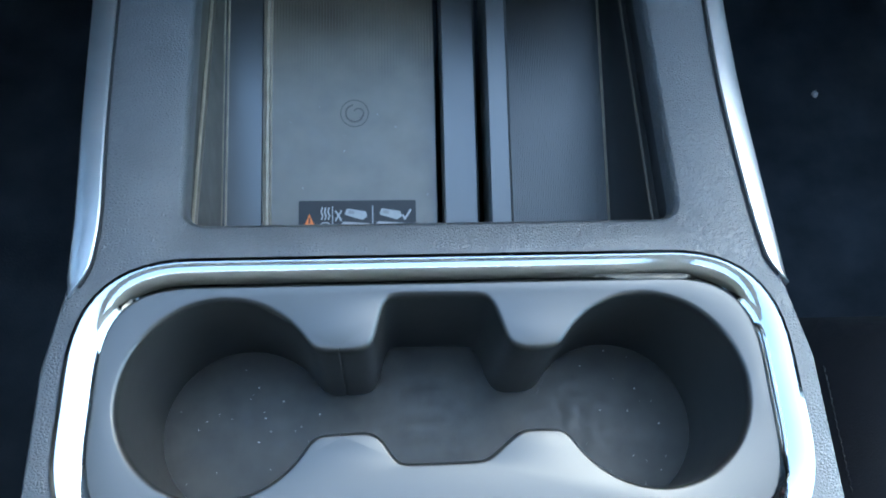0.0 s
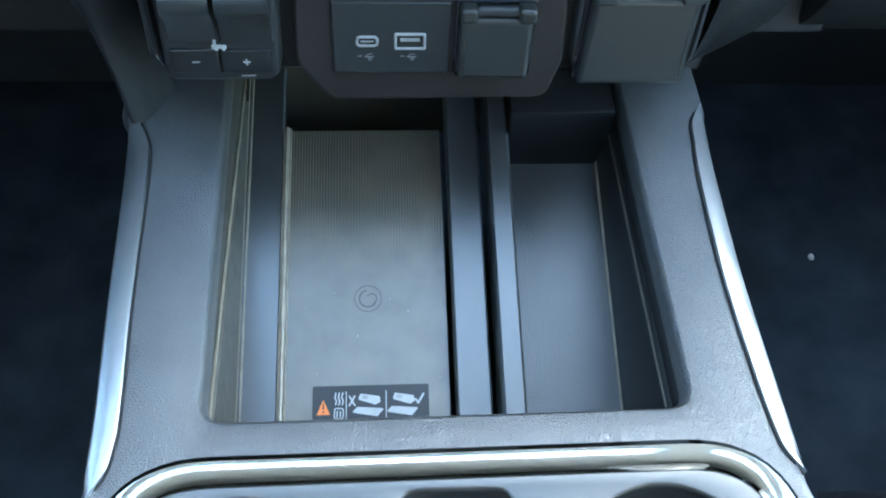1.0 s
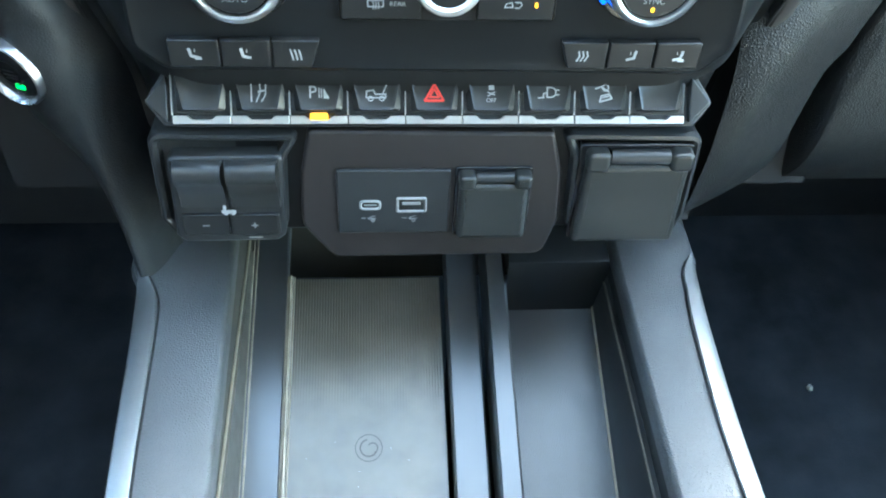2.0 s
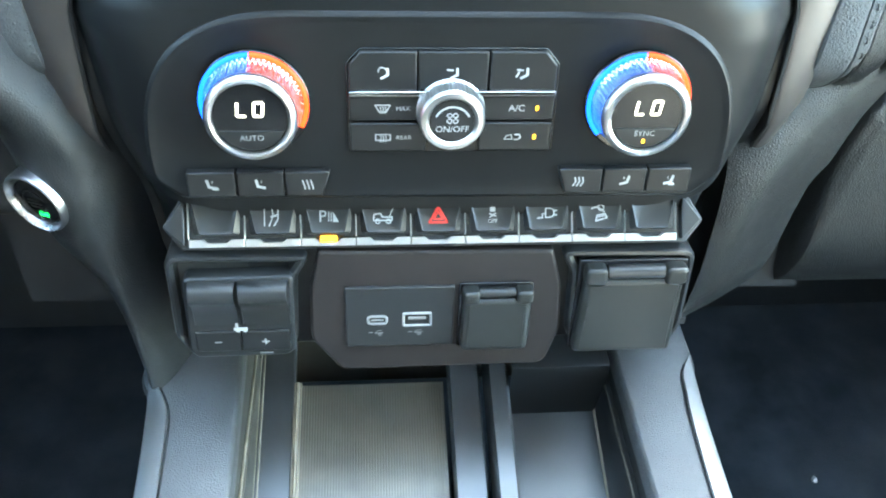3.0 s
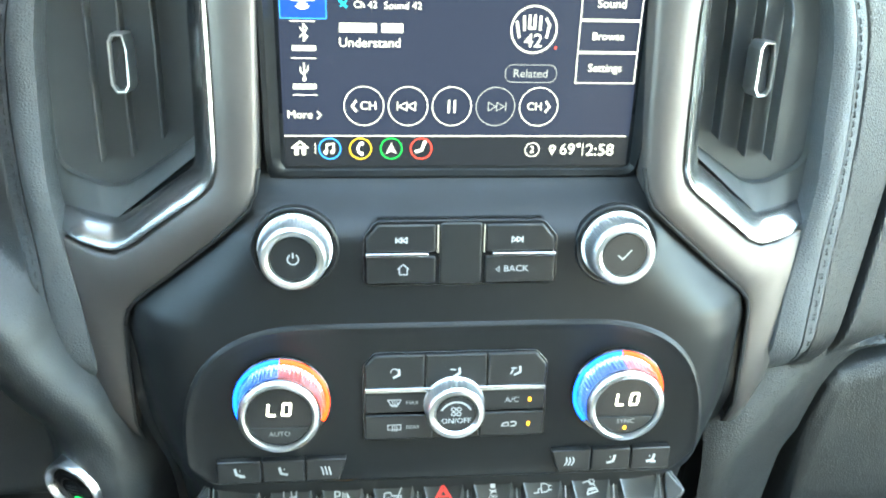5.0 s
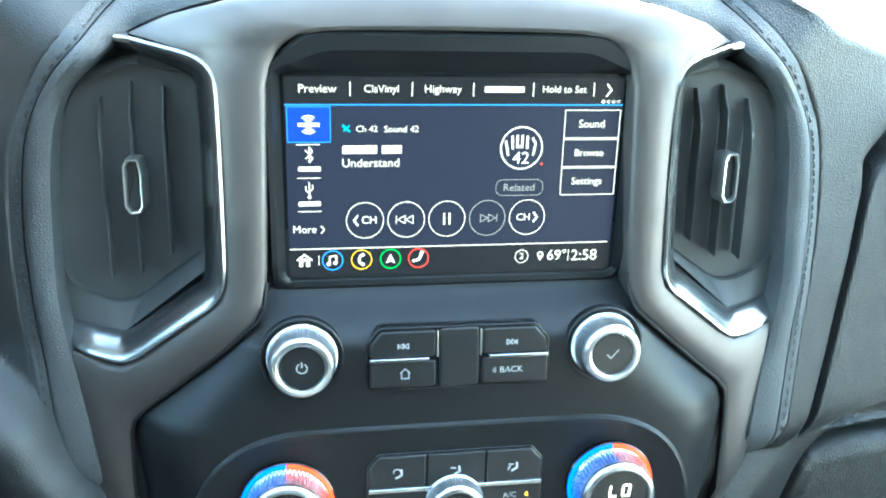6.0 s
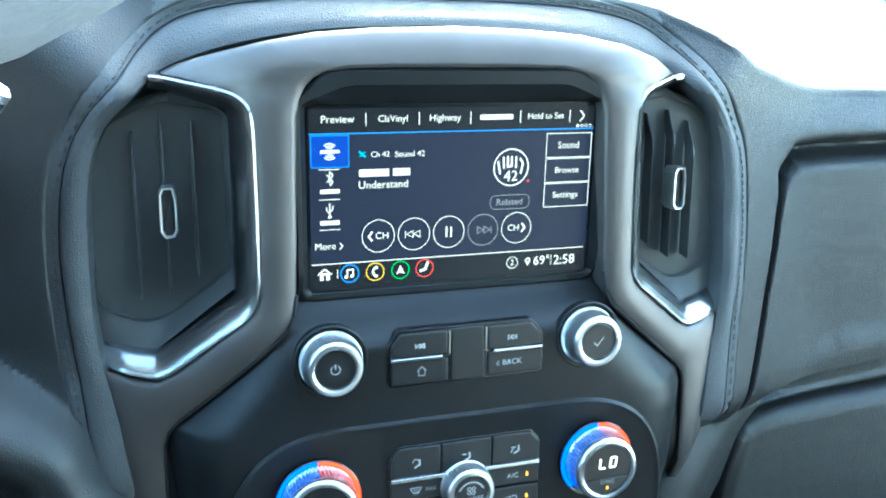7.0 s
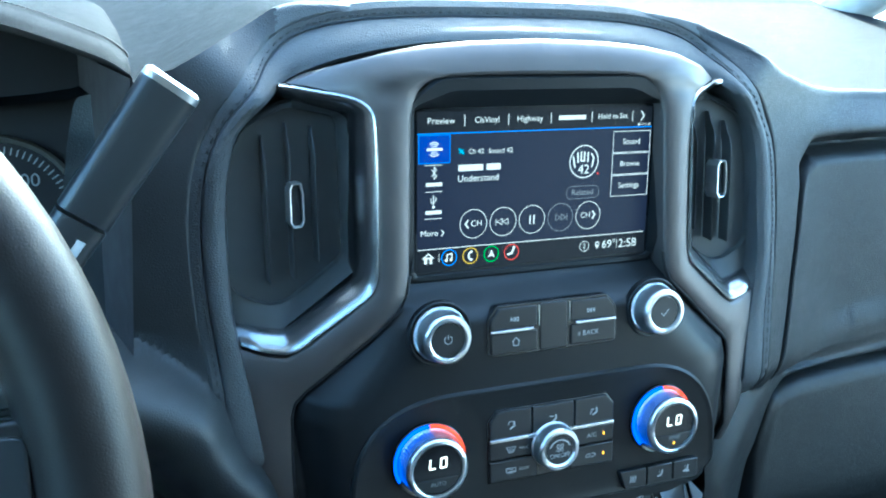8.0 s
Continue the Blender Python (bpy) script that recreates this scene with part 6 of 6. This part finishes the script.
    for y in ys:
        amp = 0.0007 * float(smoothstep(0.29, 0.365, y))
        row = []
        for i in range(nrib):
            for f, h in ((0.0, -1), (0.3, -1), (0.5, 0), (0.9, 0)):
                row.append((x0 + (x1 - x0) * (i + f) / nrib, y, pad_z(y) + amp * h))
        rows.append(row)
    part("charging_pad", sheet(rows), M["rubber"], con, "dark grey phone charging pad, ribbed at its far end")
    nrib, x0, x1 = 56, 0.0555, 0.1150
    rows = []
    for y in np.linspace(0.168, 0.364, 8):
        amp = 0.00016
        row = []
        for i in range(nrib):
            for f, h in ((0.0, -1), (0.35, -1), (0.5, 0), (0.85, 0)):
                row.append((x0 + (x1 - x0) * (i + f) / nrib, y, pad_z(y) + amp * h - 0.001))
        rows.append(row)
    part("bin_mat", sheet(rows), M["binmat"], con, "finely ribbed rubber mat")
    pad = Matrix.Translation((0, 0.213, 0.511)) @ Matrix.Rotation(math.atan(0.25), 4, "X")

    def py(y):
        return (y - 0.213) * 1.0308

    p = Print(0.0004)
    p.ring(-0.0362, py(0.2735), 0.0082, 0.0006, n=40).ring(-0.0362, py(0.2735), 0.0052, 0.0010, 100, 330, 24).ring(-0.0338, py(0.2735), 0.0030, 0.0008, -70, 150, 16)
    part("emblem", p.bm, M["wall"], con, "faint embossed ring emblem", pad)
    lab = part("warning_label", plate(rounded(box_pts(-0.0690, py(0.1960), -0.0008, py(0.2220)), 0.001, 2), 0.0, 0.0005, 0.0001), M["label"], con, "black warning label with white pictograms", pad)
    c = py(0.2105)

    def lx(q):
        return -0.0690 + q * 0.0682

    icon(lab, lambda q: q.shape([(lx(0.035), c - 0.0050), (lx(0.150), c - 0.0050), (lx(0.092), c + 0.0038)]), 0.0007, M["orange"], "warning_triangle")
    icon(lab, lambda q: q.rect(lx(0.086), c - 0.0018, lx(0.098), c + 0.0016).rect(lx(0.086), c - 0.0038, lx(0.098), c - 0.0028), 0.0009, M["label"], "warning_bar")
    icon(lab, lambda q: [q.line([(lx(f), c + 0.0006), (lx(f + 0.010), c + 0.0028), (lx(f - 0.004), c + 0.0050), (lx(f + 0.006), c + 0.0076)], 0.0008) for f in (0.195, 0.224, 0.253)] and q.line(rounded([(lx(0.185), c - 0.0074), (lx(0.262), c - 0.0074), (lx(0.262), c - 0.0014), (lx(0.190), c - 0.0014)], 0.0014, 3), 0.0007, True).rect(lx(0.205), c - 0.0068, lx(0.216), c - 0.0030).rect(lx(0.232), c - 0.0068, lx(0.243), c - 0.0030), 0.0008, name="heat_mark")
    for f in (0.284, 0.626):
        icon(lab, lambda q: q.rect(lx(f), c - 0.0080, lx(f + 0.008), c + 0.0084), 0.0008, name="divider_mark")
    icon(lab, lambda q: q.line([(lx(0.314), c + 0.0000), (lx(0.362), c + 0.0056)], 0.0010).line([(lx(0.362), c + 0.0000), (lx(0.314), c + 0.0056)], 0.0010), 0.0008, name="cross_mark")
    icon(lab, lambda q: q.line([(lx(0.885), c + 0.0030), (lx(0.905), c + 0.0006), (lx(0.955), c + 0.0060)], 0.0011), 0.0008, name="tick_mark")
    for f in (0.388, 0.684):
        icon(lab, lambda q: q.shape(rounded([(lx(f), c + 0.0034), (lx(f + 0.022), c + 0.0070), (lx(f + 0.185), c + 0.0052), (lx(f + 0.196), c + 0.0020), (lx(f + 0.150), c + 0.0002)], 0.0010, 3)), 0.0008, name="phone_mark")
        icon(lab, lambda q: q.shape(rounded([(lx(f + 0.030), c + 0.0040), (lx(f + 0.042), c + 0.0060), (lx(f + 0.088), c + 0.0054), (lx(f + 0.080), c + 0.0034)], 0.0004, 2)), 0.0010, M["scale"], "camera_mark")
        icon(lab, lambda q: q.shape(rounded([(lx(f - 0.052), c - 0.0040), (lx(f - 0.006), c - 0.0008), (lx(f + 0.225), c - 0.0020), (lx(f + 0.165), c - 0.0066)], 0.0006, 2)), 0.0008, name="pad_mark")
    icon(lab, lambda q: q.ring(lx(0.540), c - 0.0034, 0.0011, 0.0004, n=12), 0.0010, M["scale"], "coin_mark")
    # dust and crumbs on the rubber
    rnd = random.Random(4)
    bm = bmesh.new()
    for i in range(60):
        if i < 46:
            a, q = rnd.uniform(0, 6.28), rnd.choice((L, R))
            r = rnd.uniform(0.02, 0.040) if rnd.random() < 0.6 else rnd.uniform(0, 0.04)
            x, y, z = q + r * math.cos(a), CY + r * math.sin(a), 0.5174
        else:
            x, y = rnd.uniform(-0.08, 0.01), rnd.uniform(0.18, 0.28)
            z = pad_z(y) + 0.0002
        bmesh.ops.create_icosphere(bm, subdivisions=1, radius=rnd.choice((0.00022, 0.0003, 0.00045)), matrix=pose(x, y, z))
    tagged(finish("crumb", bm, M["crumb"]), "pale specks of dust on the rubber mats", "dust", kind="stuff")
    return con


build_console()

# scrap on the carpet
bm = bmesh.new()
bmesh.ops.create_icosphere(bm, subdivisions=2, radius=0.0034)
for v in bm.verts:
    v.co *= 1 + 0.4 * noise.noise(v.co * 400)
tagged(finish("paper_scrap", bm, M["crumb"], m=pose(0.4395, 0.4878, 0.2260)), "small pale scrap lying on the carpet", "scrap")


# ---- passenger seat edge ----
def cushion(name, label, x0, x1, y0, y1, z0, z1):
    """A padded seat cushion with rounded bolsters and a stitched seam."""
    seat = thing(name, label, "seat")
    nx, ny = 28, 24
    rows = []
    for j in range(ny + 1):
        row = []
        for i in range(nx + 1):
            u, v = i / nx * 2 - 1, j / ny * 2 - 1
            e = (1 - abs(u) ** 5) ** 0.5 * (1 - abs(v) ** 6) ** 0.5
            bol = 0.035 * math.exp(-(((abs(u) - 0.78) / 0.16) ** 2))
            narrow = 1 - 0.16 * float(smoothstep(0.55, 1.0, v))
            row.append(((x0 + x1) / 2 + u * narrow * (x1 - x0) / 2, (y0 + y1) / 2 + v * (y1 - y0) / 2, z0 + (z1 - z0) * e + bol * e))
        rows.append(row)
    part("cushion", sheet(rows), M["seatskin"], seat, "black leather cushion")
    bm = bmesh.new()
    for s in (x0 + 0.022, x1 - 0.022):
        for y in np.arange(y0 + 0.06, y1 - 0.05, 0.005):
            tube([(s, y, z1 - 0.028), (s, y + 0.0018, z1 - 0.027), (s, y + 0.0036, z1 - 0.028)], 0.0006, 5, bm)
    tagged(part("stitching", bm, M["thread"], seat), kind="stuff")
    part("base", plate(rounded(box_pts(x0 + 0.04, y0 + 0.05, x1 - 0.04, y1 - 0.06), 0.03), 0.215, z0 + 0.03, 0.01), M["plastic"], seat)
    rows = []
    for q in np.linspace(0, 1, 14):
        row = []
        for i in range(nx + 1):
            u = i / nx * 2 - 1
            row.append(((x0 + x1) / 2 + u * (x1 - x0) / 2 * (1 - 0.15 * q), y0 - 0.02 - 0.18 * q + 0.05 * abs(u) ** 4, z0 + 0.05 + 0.68 * q - 0.05 * abs(u) ** 6 * q))
        rows.append(row)
    part("backrest", sheet(rows), M["seatskin"], seat)
    return seat


cushion("passenger_seat", "black leather passenger seat beside the console", 0.238, 0.776, -0.42, 0.185, 0.39, 0.475)
cushion("driver_seat", "black leather driver seat beside the console", -0.80, -0.32, -0.72, -0.26, 0.40, 0.50)


# ---- steering wheel, shifter, gauges ----
def build_wheel():
    tilt = math.atan(0.35)
    m = Matrix.Translation((-0.4320, 0.141, 0.947)) @ Matrix.Rotation(math.pi / 2 - tilt, 4, "X")
    wh = thing("steering_wheel", "black leather steering wheel with a satin spoke", "steering wheel", m)
    R, n = 0.1748, 96
    rows = []
    for i in range(n):
        a = 2 * math.pi * i / n
        rows.append([((R + 0.0155 * math.cos(b)) * math.cos(a), (R + 0.0155 * math.cos(b)) * math.sin(a), 0.0145 * math.sin(b)) for b in np.linspace(0, 2 * math.pi, 18, endpoint=False)])
    part("rim", sheet(rows, close_u=True, close_v=True), M["rimskin"], wh, "smooth black leather rim")
    for a in (2, 178, 270):
        ca, sa = math.cos(radians(a)), math.sin(radians(a))
        rows = []
        for q in np.linspace(0.05, R - 0.004, 12):
            h = 0.034 - 0.006 * math.sin(math.pi * (q - 0.05) / (R - 0.05))
            rows.append([(q * ca - u * h * sa, q * sa + u * h * ca, w) for u, w in ((-1, -0.006), (-0.97, 0.001), (-0.8, 0.004), (0.8, 0.004), (0.97, 0.001), (1, -0.006))])
        part("spoke", sheet(rows), M["ventblack"], wh, "dark spoke")
        if a == 270:
            continue
        k = 1 if ca > 0 else -1
        # leather web flowing from the rim into the spoke
        for m_ in (1, -1):
            web = [(k * x, m_ * y) for x, y in ((0.128, 0.0365), (0.150, 0.0395), (0.1575, 0.0450), (0.1610, 0.0540), (0.1615, 0.0640), (0.1585, 0.0740), (0.1640, 0.0720), (0.1720, 0.0500), (0.1745, 0.0330), (0.128, 0.0330))]
            part("web", plate(rounded(web, 0.0025, 4), -0.004, 0.0052, 0.003, 5), M["webskin"], wh, "worn grey leather web")
        pad_loop = [(k * x, y) for x, y in ((0.088, 0.0315), (0.1600, 0.0325), (0.1712, 0.0235), (0.1716, -0.0200), (0.1600, -0.0330), (0.088, -0.0315))]
        pad = part("switch_pad", plate(rounded(pad_loop, [0.006, 0.008, 0.010, 0.010, 0.008, 0.006], 6), 0.0, 0.0068, 0.0016, 4), M["button"], wh, "black switch pad on the spoke")
        for x0, y0, x1, y1 in ((0.112, 0.003, 0.1605, 0.0285), (0.112, -0.026, 0.1605, 0.0005)):
            loop = [(k * x, y) for x, y in ((x0, y0), (x1, y0), (x1, y1), (x0, y1))]
            part("switch", plate(rounded(loop, 0.005, 5), 0.005, 0.0082, 0.0010), M["smooth"], pad, "raised rocker switch")
            part("switch_centre", plate(rounded([(k * (0.1363 + (abs(x) - 0.1363) * 0.62), (y0 + y1) / 2 + (y - (y0 + y1) / 2) * 0.60) for x, y in loop], 0.003, 4), 0.006, 0.0090, 0.0006), M["champagne"], pad, "satin metal switch centre")
    part("airbag_cover", lathe([(0.075, -0.01), (0.073, 0.006), (0.060, 0.016), (0.030, 0.022), (0.001, 0.024)], 40), M["ventblack"], wh, "grained round centre cover", pose(0, 0, 0))
    part("column", lathe([(0.05, -0.20), (0.055, -0.05), (0.06, -0.02)], 32), M["plastic"], wh)
    return wh


build_wheel()


def build_shifter():
    sh = thing("gear_shifter", "black column gear shifter with a bright end cap", "gear shifter")
    top, bot = Vector((-0.218, 0.333, 1.0425)), Vector((-0.263, 0.326, 0.9815))
    d = (top - bot).normalized()
    side = Vector((0.80, 0.05, -0.58)).normalized()
    side = (side - d * side.dot(d)).normalized()
    out = d.cross(side).normalized()
    if out.y > 0:
        out = -out

    def sec(p, hw, hd, k=20):
        r = []
        for i in range(k):
            a = 2 * math.pi * i / k
            c, s = math.cos(a), math.sin(a)
            r.append(p + side * hw * math.copysign(abs(c) ** 0.55, c) + out * hd * math.copysign(abs(s) ** 0.55, s))
        return r

    rows = [sec(bot + d * 0.003, 0.0128, 0.008)] + [sec(bot + (top - bot) * q, 0.0128 + 0.0012 * q, 0.0085) for q in (0.08, 0.3, 0.6, 0.85, 0.97)]
    part("handle", sheet(rows, close_u=True, cap=True), M["smooth"], sh, "black moulded handle")
    part("end_cap", sheet([sec(top - d * 0.003, 0.0140, 0.0086), sec(top + d * 0.0005, 0.0138, 0.0086), sec(top + d * 0.0022, 0.0120, 0.0070)], close_u=True, cap=True), M["satin"], sh, "bright satin end cap")
    part("lower_grip", sheet([sec(bot - d * 0.022, 0.0118, 0.0078), sec(bot + d * 0.001, 0.0124, 0.0082), sec(bot + d * 0.0015, 0.0110, 0.007)], close_u=True, cap=True), M["smooth"], sh)
    part("lever", tube([bot - d * 0.015, bot - d * 0.06 + Vector((-0.01, 0.0, 0)), Vector((-0.38, 0.30, 0.88))], 0.008, 12), M["smooth"], sh)
    p = Print(0)
    p.rect(-0.002, -0.004, 0.002, 0.004)
    mm = Matrix((side, d, out)).transposed().to_4x4()
    part("mark", p.bm, M["print"], sh, "small white mark", Matrix.Translation(bot - d * 0.010 + out * 0.0086 + side * 0.004) @ mm)
    return sh


build_shifter()


def build_cluster():
    cl = thing("instrument_cluster", "dark instrument cluster under a stitched hood", "instrument cluster")
    front = [(-0.2350, 0.345, 1.0440), (-0.2375, 0.336, 1.0480), (-0.2500, 0.330, 1.056), (-0.290, 0.332, 1.070), (-0.35, 0.332, 1.083), (-0.45, 0.332, 1.090), (-0.60, 0.335, 1.082), (-0.66, 0.34, 1.05)]
    back = [(-0.2425, 0.47, 1.0600), (-0.2440, 0.48, 1.0650), (-0.2520, 0.50, 1.0710), (-0.290, 0.53, 1.082), (-0.35, 0.55, 1.092), (-0.45, 0.56, 1.096), (-0.60, 0.55, 1.09), (-0.66, 0.54, 1.06)]
    f, b = smooth_line(front, 150), smooth_line(back, 150)
    f, b = [f[0] + Vector((0.001, 0.002, -0.035))] + f, [b[0] + Vector((0.001, 0, -0.045))] + b
    rows = []
    for k, lift in ((-1, 0), (0, 0), (0.03, 0.003), (0.10, 0.005), (0.12, 0.0038), (0.14, 0.005), (0.5, 0.006), (1, 0), (1.02, -0.05)):
        if k < 0:
            rows.append([p + Vector((-0.004, 0.10, -0.012)) for p in f])
        else:
            rows.append([p + (q - p) * k + Vector((0, 0, lift)) for p, q in zip(f, b)])
    part("hood", sheet(rows[1:]), M["dashskin"], cl, "stitched leather hood")
    part("hood_lining", sheet(rows[:2]), M["lining"], cl, "brown-black lining under the hood")
    bm = bmesh.new()
    for p, q in zip(f[::1], b[::1]):
        s = p + (q - p) * 0.16 + Vector((0, 0, 0.0056))
        tube([s + Vector((-0.0009, 0, -0.0004)), s + Vector((0, 0, 0.0002)), s + Vector((0.0009, 0, -0.0004))], 0.0003, 5, bm)
    tagged(part("stitching", bm, M["thread"], cl), kind="stuff")
    face = basis(0.455, 0.985, 0.25, -0.36)
    part("side_wall", sheet([[(-0.2360, 0.335, 1.045), (-0.2400, 0.34, 0.98), (-0.245, 0.35, 0.90)], [(-0.250, 0.40, 1.045), (-0.255, 0.41, 0.98), (-0.26, 0.41, 0.90)], [(-0.262, 0.47, 1.05), (-0.264, 0.46, 0.98), (-0.266, 0.45, 0.90)]]), M["lining"], cl)
    part("dial_plate", plate(rounded(box_pts(-0.24, -0.11, 0.105, 0.085), 0.02), -0.02, 0, 0.002), M["dial"], cl, "dark dial plate", face)
    for cx in (0.048, -0.15):
        part("dial_ring", lathe([(0.0480, 0.0), (0.0480, 0.005), (0.0465, 0.0065), (0.0450, 0.005), (0.0440, 0.001)], 64, arc=(0, 65)), M["champagne"], cl, "satin dial ring", face @ pose(cx, -0.034, 0))
        icon(cl, lambda p: [p.line([(0.0375 * math.cos(radians(a)), 0.0375 * math.sin(radians(a))), (0.0415 * math.cos(radians(a)), 0.0415 * math.sin(radians(a)))], 0.0008) for a in range(-40, 221, 5)] and p.text("100", 0.016, 0.021, 0.011), 0.002, M["scale"], "scale").matrix_basis = face @ pose(cx, -0.034, 0)
    return cl


build_cluster()

# windscreen
bm = sheet([[(-0.83, 1.06, 1.03), (0.83, 1.06, 1.03)], [(-0.80, 0.58, 1.29), (0.80, 0.58, 1.29)], [(-0.78, 0.12, 1.53), (0.78, 0.12, 1.53)]])
wg = bpy.data.materials.new("clear glass")
wg.use_nodes = True
gb = wg.node_tree.nodes["Principled BSDF"]
gb.inputs["Transmission Weight"].default_value, gb.inputs["Roughness"].default_value, gb.inputs["IOR"].default_value = 1.0, 0.0, 1.01
windscreen = setting(finish("window_1", bm, wg), "clear raked windscreen", "windscreen")
windscreen.visible_shadow = False
